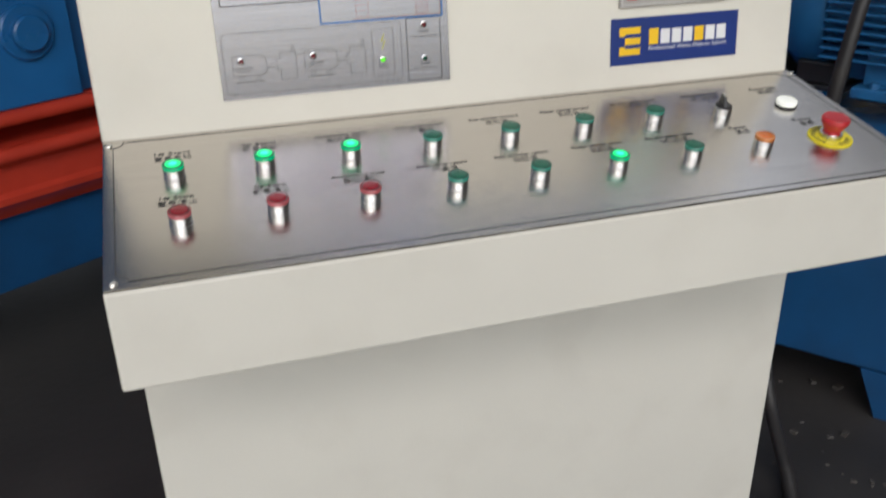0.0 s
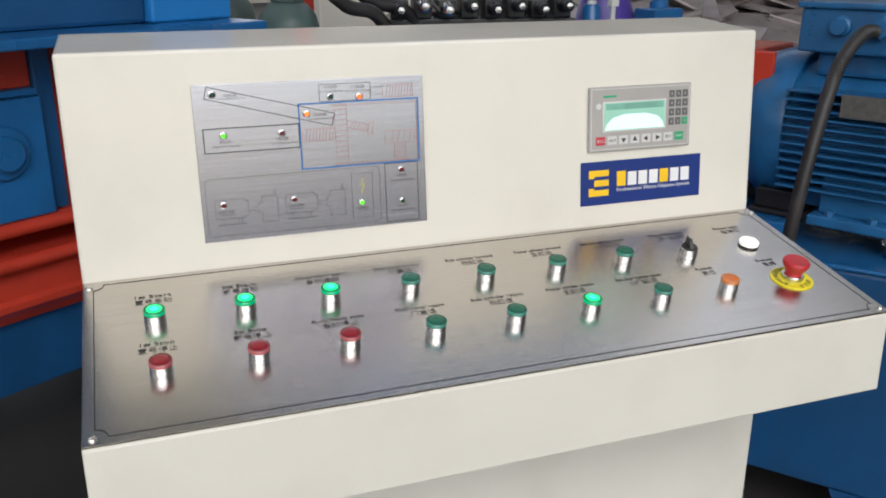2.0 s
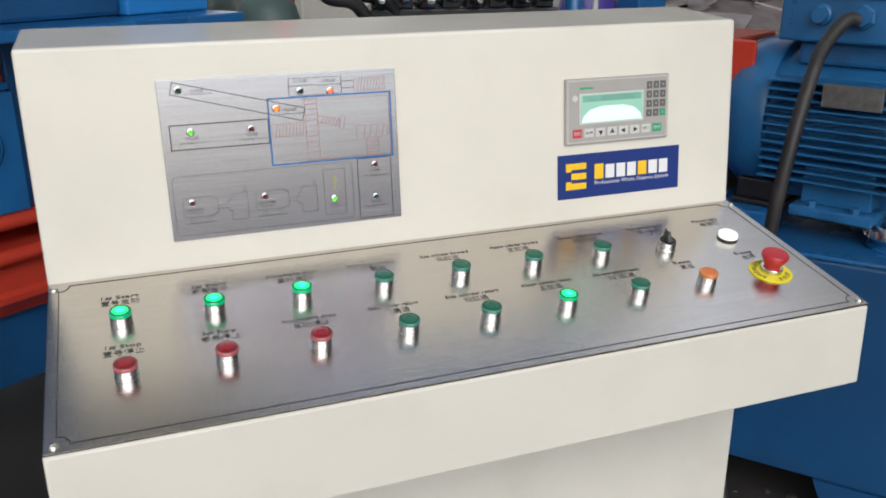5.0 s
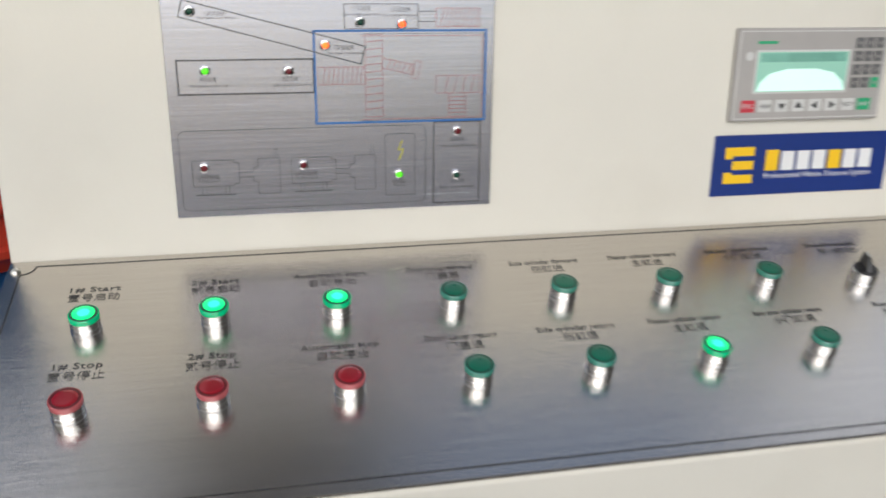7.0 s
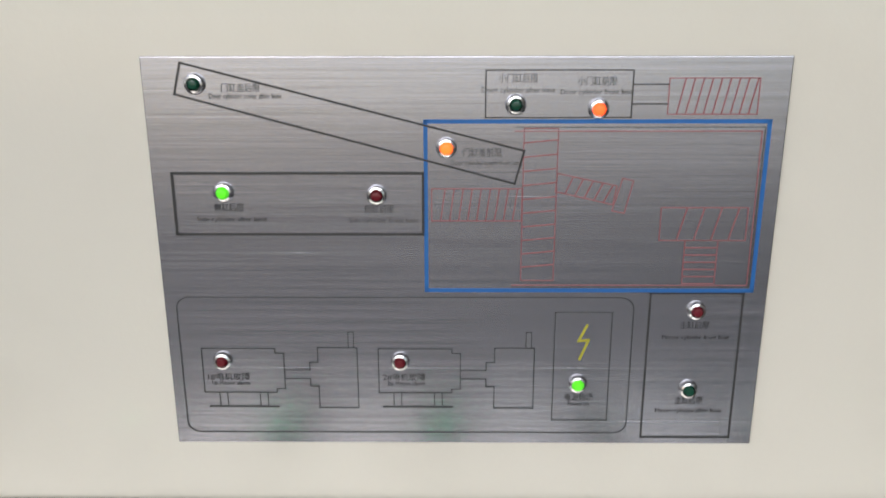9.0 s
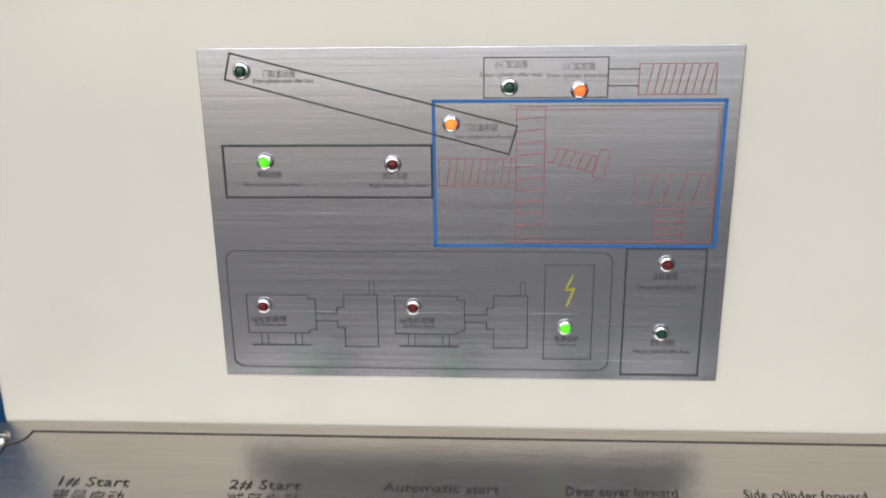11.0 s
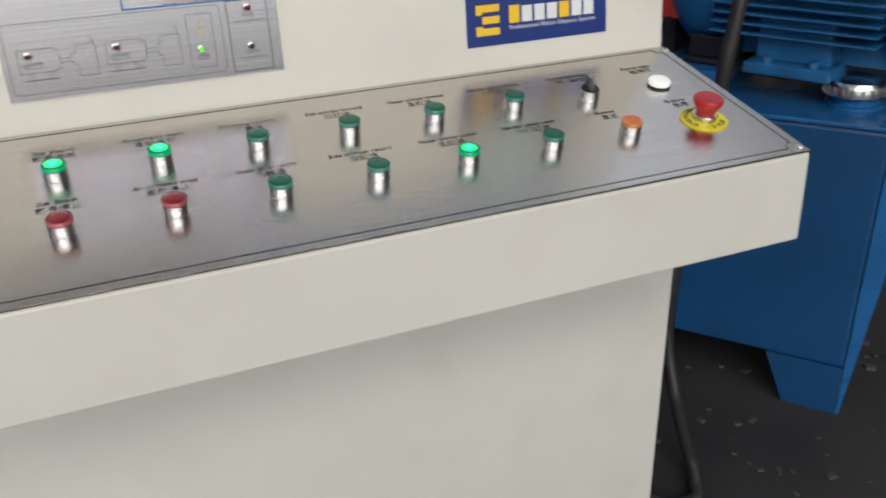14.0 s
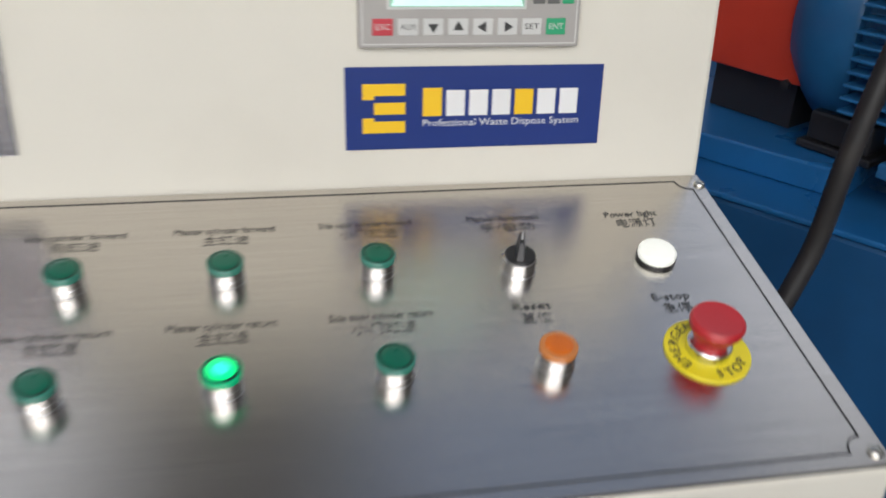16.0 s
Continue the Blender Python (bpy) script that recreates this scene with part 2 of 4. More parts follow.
def tube(points, radius, seg=12, rings_per=10, ridge=0.0):
    """A bent round hose through points."""
    pts = [Vector(p) for p in points]
    path = []
    for i in range(len(pts) - 1):
        p0, p1, p2, p3 = pts[max(i - 1, 0)], pts[i], pts[i + 1], pts[min(i + 2, len(pts) - 1)]
        for k in range(rings_per):
            u = k / rings_per
            path.append(0.5 * ((2 * p1) + (p2 - p0) * u + (2 * p0 - 5 * p1 + 4 * p2 - p3) * u * u + (3 * p1 - p0 - 3 * p2 + p3) * u ** 3))
    path.append(pts[-1])
    bm = bmesh.new()
    rings = []
    up = Vector((0.31, 0.87, 0.13))
    for i, p in enumerate(path):
        d = (path[min(i + 1, len(path) - 1)] - path[max(i - 1, 0)]).normalized()
        s = d.cross(up).normalized()
        w = d.cross(s)
        r = radius * (1 + (ridge if i % 2 else 0))
        rings.append([bm.verts.new(p + r * (math.cos(2 * math.pi * j / seg) * s + math.sin(2 * math.pi * j / seg) * w)) for j in range(seg)])
    for a, b in zip(rings, rings[1:]):
        for j in range(seg):
            bm.faces.new((a[j], a[(j + 1) % seg], b[(j + 1) % seg], b[j]))
    bm.faces.new(rings[0][::-1])
    bm.faces.new(rings[-1])
    return bm


def words(name, text, size, material, parent, m, label="", squash=1.0, depth=0.0003, align="CENTER"):
    """Printed lettering as a thin mesh, in the plane of m's x and y."""
    cu = bpy.data.curves.new(name, "FONT")
    cu.body, cu.size, cu.align_x, cu.align_y, cu.extrude, cu.resolution_u = text, size, align, "CENTER", depth, 2
    cu.offset = (-0.016 if not text.isascii() and size > 0.008 else -0.006) * size
    tmp = bpy.data.objects.new(name, cu)
    me = bpy.data.meshes.new_from_object(tmp)
    bpy.data.objects.remove(tmp)
    me.transform(Matrix.Diagonal((squash, 1, 1, 1)))
    me.materials.clear()
    me.materials.append(material)
    ob = new(name, me)
    ob.parent = parent
    ob.matrix_local = m
    if label:
        tagged(ob, label)
    return ob


def add_stroke(bm, a, b, w, z=0.0, h=0.0003):
    """One printed line from a to b, w wide, as a thin raised bar."""
    a, b = Vector((*a, 0)), Vector((*b, 0))
    d = (b - a)
    ln = d.length
    ang = math.atan2(d.y, d.x)
    add_box(bm, -w / 2, ln + w / 2, -w / 2, w / 2, z, z + h, 0, Matrix.Translation(a) @ Matrix.Rotation(ang, 4, "Z"))


def poly(pts, w, closed=True, z=0.0):
    bm = bmesh.new()
    for a, b in zip(pts, pts[1:] + (pts[:1] if closed else [])):
        add_stroke(bm, a, b, w, z)
    return bm


# ---- hall ----
floor = tagged(link("floor", box(-40, 40, -40, 60, -0.3, 0.0), FLOOR), "dark oily concrete factory floor with stains", "floor", kind="structure")


# walls and roof are made up, added to enclose the scene and shape light
def hall_wall(name, bm, label):
    return tagged(link(name, bm, WALLM), label, "wall", kind="structure")


def window_wall(y0, y1, z0, z1, gaps):
    """A wall across the hall with window openings between the given x pairs."""
    bm = box(-12, 14, y0, y1, 0, z0)
    add_box(bm, -12, 14, y0, y1, z1, 7.0)
    edge = -12
    for a, b in gaps:
        add_box(bm, edge, a, y0, y1, z0, z1)
        edge = b
    add_box(bm, edge, 14, y0, y1, z0, z1)
    return bm


hall_wall("wall_north", window_wall(24.0, 24.25, 2.5, 4.7, ((-7.0, 9.0),)), "added dusty plastered end wall of the hall with a long window opening")
bm = box(-12, 14, -9.25, -9.0, 0, 0.78)
add_box(bm, -12, -5.0, -9.25, -9.0, 0.78, 3.62)
add_box(bm, 7.0, 14, -9.25, -9.0, 0.78, 3.62)
add_box(bm, -12, 14, -9.25, -9.0, 3.62, 3.98)
add_box(bm, -12, -9.02, -9.25, -9.0, 3.98, 6.62)
add_box(bm, 4.02, 14, -9.25, -9.0, 3.98, 6.62)
add_box(bm, -12, 14, -9.25, -9.0, 6.62, 7.0)
hall_wall("wall_south", bm, "added unseen plastered end wall of the hall with gateway and high window openings")
bm = box(-12.25, -12, -9.25, 24.25, 0, 2.28)
add_box(bm, -12.25, -12, -9.25, 24.25, 5.72, 7.0)
add_box(bm, -12.25, -12, -9.25, -6.52, 2.28, 5.72)
add_box(bm, -12.25, -12, 2.52, 24.25, 2.28, 5.72)
hall_wall("wall_west", bm, "added unseen plastered long wall of the hall with a window opening")
hall_wall("wall_east", box(14, 14.25, -9.25, 24.25, 0, 7.0), "added unseen plastered long wall of the hall")
bm = bmesh.new()
xs = sorted({-12.25, 14.25} | {v for k in ADDED_SKYLIGHTS for v in k[:2]})
ys = sorted({-9.25, 24.25} | {v for k in ADDED_SKYLIGHTS for v in k[2:4]})
for xa, xb in zip(xs, xs[1:]):
    for ya, yb in zip(ys, ys[1:]):
        if not any(k[0] <= xa and xb <= k[1] and k[2] <= ya and yb <= k[3] for k in ADDED_SKYLIGHTS):
            add_box(bm, xa, xb, ya, yb, 7.0, 7.15)
tagged(link("ceiling", bm, ROOFM), "added unseen grey sheet metal hall roof with skylight openings", "ceiling", kind="structure")

# ---- control console ----
X0, X1 = 0.007, 1.004
SLOPE = 12.9
UPRIGHT = pose(0, -0.0026, 1.08, -3.4, 0, 0) @ pose(0, 0, -1.08)
console = thing("control_console", "cream painted steel control console standing on the dark floor", "control console", at=LEAN)
prof = [(-0.0118, 0.9185), (0.0047, 1.196), (0.155, 1.211), (0.155, 0.73), (-0.0118, 0.73)]
part("upper_housing", extrude_x(prof, X0, X1, 0.004), CREAM, console)
prof = [(-0.311, 0.7355), (-0.311, 0.8465), (-0.0125, 0.9148), (-0.0125, 0.731), (-0.085, 0.731)]
part("desk_housing", extrude_x(prof, X0, X1, 0.003), CREAM, console)
part("pedestal", box(X0 + 0.001, X1 - 0.006, -0.089, 0.20, 0.06, 0.745, 0.003), CREAM, console).matrix_local = LEAN.inverted()
part("plinth", box(X0 + 0.02, X1 - 0.02, -0.065, 0.18, 0.0, 0.0595, 0.003), BLACK, console, "black plinth").matrix_local = LEAN.inverted()

DESK = pose(0, -0.311, 0.8475, SLOPE, 0, 0)


def on_desk(x, v, w=0.0032, rz=0):
    return LEAN @ DESK @ pose(x, v, w, 0, 0, rz)


panel = part("steel_panel", box(X0 + 0.001, X1 - 0.001, 0.0, 0.3055, 0.0, 0.003, 0.0008), STEEL, console, "brushed stainless steel button panel")
panel.matrix_local = DESK

# printed border with notched corners
bx0, bx1, bv0, bv1, nr = 0.0200, 0.9905, 0.0105, 0.2965, 0.012
outline = []
for cx, cv, a0 in ((bx0, bv0, 90), (bx1, bv0, 180), (bx1, bv1, 270), (bx0, bv1, 0)):
    outline += [(cx + nr * math.cos(radians(a0 - 11.25 * k)), cv + nr * math.sin(radians(a0 - 11.25 * k))) for k in range(9)]
border = part("printed_border", poly(outline, 0.0011), INK, panel, "thin black printed border line")
border.matrix_local = pose(0, 0, 0.0031)
for sx, sv in ((0.0175, 0.0095), (0.9945, 0.0095), (0.0150, 0.2905), (0.9985, 0.2905)):
    bm = lathe([(0.0048, 0), (0.0048, 0.0012), (0.0038, 0.0024), (0.0015, 0.0029), (0, 0.003)], 18)
    add_box(bm, -0.0028, 0.0028, -0.0004, 0.0004, 0.0026, 0.0033)
    ob = part("screw", bm, SCREW, panel, smooth=True)
    ob.matrix_local = pose(sx, sv, 0.0031, 0, 0, sx * 300)


def fit_words(name, text, size, material, parent, m, width=None, label=""):
    ob = words(name, text, size, material, parent, m, label)
    if width:
        xsz = [v.co.x for v in ob.data.vertices]
        k = width / max(1e-6, max(xsz) - min(xsz))
        ob.data.transform(Matrix.Diagonal((k, 1, 1, 1)))
    return ob


def push_button(x, v, lens, label):
    """A round push button: tall chrome body, clear lens skirt, dark ring and lens."""
    b = thing("push_button", label, "push button", "buttons on the console panel", on_desk(x, v))
    skirt = {GREEN_ON: GREEN_SKIRT, GREEN_OFF: CLEAR_GREEN, RED_OFF: CLEAR_RED, ORANGE_OFF: CLEAR_ORANGE}[lens]
    dark = {RED_OFF: DEEP_RED, ORANGE_OFF: CLEAR_ORANGE}.get(lens, DEEP_GREEN)
    bezel = part("bezel", lathe([(0.0128, 0), (0.0128, 0.0010), (0.0122, 0.0014), (0.0122, 0.0060), (0.0119, 0.0063), (0.0119, 0.0069), (0.0122, 0.0072), (0.0122, 0.0122), (0.0112, 0.0127)], 36), CHROME, b, "polished chrome bezel", True)
    part("lens_skirt", lathe([(0.0116, 0.0125), (0.0124, 0.0127), (0.0125, 0.0164), (0.0120, 0.0171), (0.0111, 0.0172), (0.0109, 0.0160), (0.0, 0.0160)], 36), skirt, b, "clear plastic skirt round the lens", True)
    part("lens", lathe([(0.0094, 0.0158), (0.0094, 0.0173), (0.0088, 0.0176), (0.0055, 0.0178), (0, 0.0178)], 36), lens, b, "", True)
    # added glowing disc paints the brighter centre of a lit lens
    if lens is GREEN_ON:
        part("lamp_core", lathe([(0.0052, 0.0176), (0.0050, 0.0180), (0, 0.0181)], 24), GREEN_CORE, b, "brighter disc painting the bulb's glow in the lens", True)
    # solid dark disc; its rim paints the shade in the lens gap
    part("shadow_gap", lathe([(0.0113, 0.0156), (0.0113, 0.0173), (0.0093, 0.0174)], 36), dark, bezel, "thin dark ring painting the shadow gap round the lens")
    return b


TOP_V, LOW_V = 0.2008, 0.1005
top = [("1# Start", "壹号启动", "on", 0.0425), ("2# Start", "贰号启动", "on", 0.0425), ("Automatic start", "自动启动", "on", 0.0675),
       ("Door cover forward", "门盖进", "off", 0.0636), ("Side cylinder forward", "侧缸进", "off", 0.069),
       ("Master cylinder forward", "主缸进", "off", 0.072), ("Side door cylinder forward", "小门缸进", "off", 0.070)]
low = [("1# Stop", "壹号停止", "red", 0.0375), ("2# Stop", "贰号停止", "red", 0.038), ("Automatic stop", "自动停止", "red", 0.066),
       ("Door cover return", "门盖退", "off", 0.0635), ("Side cylinder return", "侧缸退", "off", 0.072),
       ("Master cylinder return", "主缸退", "on", 0.070), ("Side door cylinder return", "小门缸退", "off", 0.070), ("Reset", "复位", "orange", 0.027)]
LENS = {"on": (GREEN_ON, "lit bright green round push button with a chrome bezel"),
        "off": (GREEN_OFF, "unlit dark green round push button with a chrome bezel"),
        "red": (RED_OFF, "dark red round stop button with a chrome bezel"),
        "orange": (ORANGE_OFF, "orange round reset button with a chrome bezel")}


def caption(x, v, english, chinese, width):
    fit_words("caption", english, 0.0098, INK, panel, pose(x, v + 0.0555, 0.0031), width)
    fit_words("caption", chinese, 0.0118, INK, panel, pose(x + 0.001, v + 0.0433, 0.0031), 0.0107 * len(chinese))


for i, (en, zh, state, width) in enumerate(top):
    push_button(0.0875 + 0.1045 * i, TOP_V, *LENS[state])
    caption(0.0868 + 0.1041 * i, TOP_V, en, zh, width)
for i, (en, zh, state, width) in enumerate(low):
    push_button(0.0880 + 0.1044 * i, LOW_V, *LENS[state])
    caption(0.0858 + 0.1044 * i, LOW_V - 0.001, en, zh, width)
caption(0.819, TOP_V, "Manual/Automatic", "手/自动", 0.058)
caption(0.9237, TOP_V - 0.002, "Power light", "电源灯", 0.044)
caption(0.920, LOW_V, "E-stop", "急停", 0.028)

# selector switch
sel = thing("selector_switch", "black two-position selector switch with a chrome bezel", "switch", "buttons on the console panel", on_desk(0.8165, 0.1945))
part("bezel", lathe([(0.0132, 0), (0.0132, 0.0010), (0.0126, 0.0016), (0.0126, 0.0125), (0.0116, 0.0132)], 36), CHROME, sel, "polished chrome bezel", True)
part("dial", lathe([(0.0114, 0.0110), (0.0114, 0.0142), (0.0104, 0.0150), (0, 0.0150)], 32), BLACK, sel, "", True)
bm = box(-0.0034, 0.0034, -0.0100, 0.0118, 0.0148, 0.0262, 0.0012)
for v in bm.verts:
    if v.co.z > 0.02:
        v.co.x *= 0.55
        v.co.y = v.co.y * 0.62 + 0.0042
part("lever", bm, BLACK, sel).matrix_local = pose(0, 0, 0, 0, 0, -14)
part("pointer_mark", box(-0.0006, 0.0006, 0.002, 0.0100, 0.0261, 0.0265), KEY_WHITE, sel, "pale pointer mark").matrix_local = pose(0, 0, 0, 0, 0, -14)

# power lamp
lamp = thing("indicator_lamp", "lit white round power indicator lamp", "indicator lamp", at=on_desk(0.9245, 0.1985))
part("ring", lathe([(0.0150, 0), (0.0150, 0.0022), (0.0140, 0.0030)], 36), BLACK, lamp, "black base ring", True)
part("lens", lathe([(0.0142, 0.0029), (0.0144, 0.0070), (0.0132, 0.0088), (0.007, 0.0096), (0, 0.0097)], 36), WHITE_ON, lamp, "white glowing lens", True)

# emergency stop
es = thing("emergency_stop", "red mushroom emergency stop button on a yellow disc", "emergency stop button", at=on_desk(0.9245, 0.1010))
disc = part("disc", lathe([(0.0290, 0), (0.0290, 0.0014), (0.0284, 0.0019), (0, 0.0019)], 48), YELLOW, es, "yellow warning disc", True)
part("collar", lathe([(0.0150, 0.0018), (0.0150, 0.0080), (0.0140, 0.0090)], 32), CHROME, es, "chrome collar", True)
part("stem", lathe([(0.0112, 0.008), (0.0112, 0.0165)], 28), MUSHROOM, es, "", True)
part("mushroom_head", lathe([(0.0118, 0.0130), (0.0132, 0.0150), (0.0152, 0.0195), (0.0174, 0.0230), (0.0183, 0.0258), (0.0180, 0.0285), (0.0164, 0.0303), (0.0122, 0.0298), (0, 0.0302)], 40), MUSHROOM, es, "", True)


def ring_words(text, start, step, radius, flip=False):
    for k, ch in enumerate(text):
        a = start + step * k
        m = pose(radius * math.cos(radians(a)), radius * math.sin(radians(a)), 0.0021, 0, 0, a + (90 if flip else -90))
        words("letter", ch, 0.0098, INK, disc, m)


ring_words("EMERGENCY", 212, -18, 0.0224)
ring_words("STOP", 268, 19, 0.0224, True)

# ---- status plate on the upright ----
plate = part("status_plate", box(0, 0.301, 0, 0.2, 0, 0.0018, 0.0005), PLATE, console, "brushed aluminium mimic plate with printed machine diagram")
plate.matrix_local = UPRIGHT @ pose(0.159, -0.0006, 0.953, 90, 0, 0)


def mm(pts):
    return [(0.001 * a, 0.001 * b) for a, b in pts]


def printed(name, pts, width, ink, closed=True, lift=0.0019):
    ob = part(name, poly(mm(pts), width, closed), ink, plate)
    ob.matrix_local = pose(0, 0, lift)
    return ob


def hatch(bm, quad, n, w, lean=0.0):
    (ax, ay), (bx, by), (cx, cy), (dx, dy) = quad
    for k in range(1, n + 1):
        u = k / (n + 1)
        p = (ax + (bx - ax) * u, ay + (by - ay) * u)
        q = (dx + (cx - dx) * (u - lean), dy + (cy - dy) * (u - lean))
        add_stroke(bm, (p[0] * 0.001, p[1] * 0.001), (q[0] * 0.001, q[1] * 0.001), w)


def hatched(name, quad, n, lean=0.0):
    bm = poly(mm(quad), 0.0004)
    hatch(bm, quad, n, 0.0005, lean)
    part(name, bm, RED_INK, plate, "dark red hatched outline").matrix_local = pose(0, 0, 0.0019)


printed("box_outline", [(10, 145.2), (130.5, 145.2), (130.5, 114.8), (10, 114.8)], 0.0013, INK)
printed("arm_outline", [(18.6, 197.2), (178.6, 156), (174.3, 140.1), (14.8, 182.7)], 0.0009, INK, lift=0.0020)
printed("chamber_outline", [(131.8, 170), (293, 170), (293, 85.8), (131.8, 85.8)], 0.0019, BLUE_INK)
printed("door_outline", [(160, 193.7), (228, 193.7), (228, 171.8), (160, 171.8)], 0.0006, INK)
printed("door_rod", [(228.3, 187.2), (244.6, 187.2)], 0.0006, INK, False)
printed("door_rod", [(228.3, 178.1), (244.6, 178.1)], 0.0006, INK, False)
printed("limit_outline", [(243.3, 84.3), (289.4, 84.3), (289.4, 4), (243.3, 4)], 0.0009, INK)
rr = []
for cx, cy, a0 in ((228.4, 75.8, 0), (12.9, 75.8, 90), (12.9, 12.6, 180), (228.4, 12.6, 270)):
    rr += [(cx + 7 * math.cos(radians(a0 + 15 * k)), cy + 6.2 * math.sin(radians(a0 + 15 * k))) for k in range(7)]
printed("motor_outline", rr, 0.0005, GREY_INK)
printed("power_outline", [(196.4, 74.1), (224.9, 74.1), (224.9, 13.8), (196.4, 13.8)], 0.0005, GREY_INK)
hatched("door_hatch", [(244.8, 173.3), (286.5, 173.3), (286.5, 190), (244.8, 190)], 9, -0.08)
hatched("ram_hatch", [(134.5, 121.6), (178, 121.6), (178, 137.6), (134.5, 137.6)], 9, -0.05)
hatched("column_hatch", [(178.3, 91), (178.3, 166.7), (194.4, 166.7), (194.4, 91)], 10, -0.02)
hatched("lever_hatch", [(194, 136.2), (221.8, 129.8), (223.4, 139), (194.7, 145.1)], 5, -0.1)
hatched("lever_head", [(221.5, 126.7), (227.5, 125.5), (231.1, 141.5), (225.9, 142.8)], 0)
hatched("press_hatch", [(245.3, 111.8), (287.2, 111.8), (287.2, 128.3), (245.3, 128.3)], 4, -0.1)
hatched("press_rod", [(258, 89.4), (258, 111.8), (274, 111.8), (274, 89.4)], 5, 0.0)
printed("chamber_line", [(174, 165.4), (289.8, 165.4), (290.3, 88.5), (174, 88.5)], 0.0004, RED_INK, False)
printed("chamber_line", [(174, 167.3), (291.2, 167.3), (291.2, 87.4), (174, 87.4)], 0.0003, GREY_INK, False)
for ox in (0.0, 90.4):
    printed("motor_drawing", [(16.4 + ox, 54), (54 + ox, 54), (54 + ox, 51.5), (58.3 + ox, 51.5), (58.3 + ox, 31.5), (54 + ox, 31.5), (54 + ox, 29.4), (16.4 + ox, 29.4)], 0.0005, GREY_INK)
    printed("shaft_drawing", [(58.3 + ox, 42.1), (71.5 + ox, 42.1), (71.5 + ox, 46.5), (75.8 + ox, 46.5), (75.8 + ox, 54.6), (96 + ox, 54.6), (96 + ox, 20.7), (75.8 + ox, 20.7), (75.8 + ox, 33), (71.5 + ox, 33), (71.5 + ox, 37.3), (58.3 + ox, 37.3)], 0.0005, GREY_INK, False)
    printed("pipe_drawing", [(91.6 + ox, 55), (91.6 + ox, 63.2), (94.4 + ox, 63.2), (94.4 + ox, 55)], 0.0004, GREY_INK, False)
    printed("base_drawing", [(18.6 + ox, 21.3), (54.1 + ox, 21.3)], 0.0009, GREY_INK, False)
    for lx in (24, 28, 45, 49):
        printed("leg_drawing", [(lx + ox, 21.5), (lx + ox, 29.2)], 0.0005, GREY_INK, False)
bm = bmesh.new()
for a, b in (((212.5, 67), (208.6, 58.5)), ((208.6, 58.5), (213.6, 59)), ((213.6, 59), (209.5, 48.5))):
    add_stroke(bm, (a[0] * 0.001, a[1] * 0.001), (b[0] * 0.001, b[1] * 0.001), 0.0011)
part("lightning_mark", bm, YELLOW_INK, plate, "small yellow lightning mark").matrix_local = pose(0, 0, 0.0019)

LEDS = [(24.8, 187.6, "green", "门缸盖后限", "Door cylinder cover after limit", (21, -2.2), (23, -5.8)),
        (174, 177.9, "green", "小门缸后限", "Door cylinder after limit", (1, 11.8), (1, 6.6)),
        (212.6, 176.0, "lit_red", "小门缸前限", "Door cylinder front limit", (-1, 12.4), (-1, 7.6)),
        (141.7, 157.6, "lit_orange", "门缸盖前限", "Door cylinder cover front limit", (17, -2.6), (19, -7.4)),
        (34.3, 136.0, "lit_green", "侧缸后限", "Side cylinder after limit", (2, -8), (3, -13.6)),
        (108.1, 134.6, "red", "侧缸前限", "Side cylinder front limit", (1, -7.4), (3, -12.8)),
        (266.5, 75.3, "red", "主缸前限", "Master cylinder front limit", (0, -8.2), (1, -14.6)),
        (265.9, 31.9, "green", "主缸后限", "Master cylinder after limit", (1, -6.8), (1, -12.4)),
        (27.1, 47.4, "red", "1#电机故障", "1# Motor alarm", (2, -9.4), (3, -12.8)),
        (117.9, 47.1, "red", "2#电机故障", "2# Motor alarm", (2, -9.2), (3, -12.6)),
        (209.0, 34.8, "dim_green", "电源指示", "Power on", (1, -8), (1, -11.6))]
LED_MAT = {"green": LED_GREEN_OFF, "red": LED_RED_OFF, "lit_red": LED_RED, "lit_orange": LED_ORANGE, "lit_green": LED_GREEN, "dim_green": LED_GREEN}
PLATE_M = UPRIGHT @ pose(0.159, -0.0006, 0.953, 90, 0, 0)
for x, y, state, zh, en, dz, de in LEDS:
    col = {"green": "unlit green", "red": "unlit red", "lit_red": "lit red", "lit_orange": "lit orange", "lit_green": "lit green", "dim_green": "lit green"}[state]
    led = thing("pilot_lamp", col + " pilot lamp in a chrome bezel on the plate", "indicator lamp", "pilot lamps on the status plate", LEAN @ PLATE_M @ pose(x * 0.001, y * 0.001, 0.0019))
    part("bezel", lathe([(0.0050, 0), (0.0050, 0.0008), (0.0042, 0.0024), (0.0032, 0.0028), (0.0030, 0.0016)], 24), CHROME, led, "chrome bezel", True)
    part("lens", lathe([(0.0030, 0.0010), (0.0029, 0.0030), (0.0020, 0.0044), (0, 0.0049)], 20), LED_MAT[state], led, "", True)
    fit_words("caption", zh, 0.0046, INK, plate, pose(0.001 * (x + dz[0]), 0.001 * (y + dz[1]), 0.0019), 0.0036 * len(zh))
    fit_words("caption", en, 0.0036, INK, plate, pose(0.001 * (x + de[0]), 0.001 * (y + de[1]), 0.0019), min(0.034, 0.00138 * len(en)))

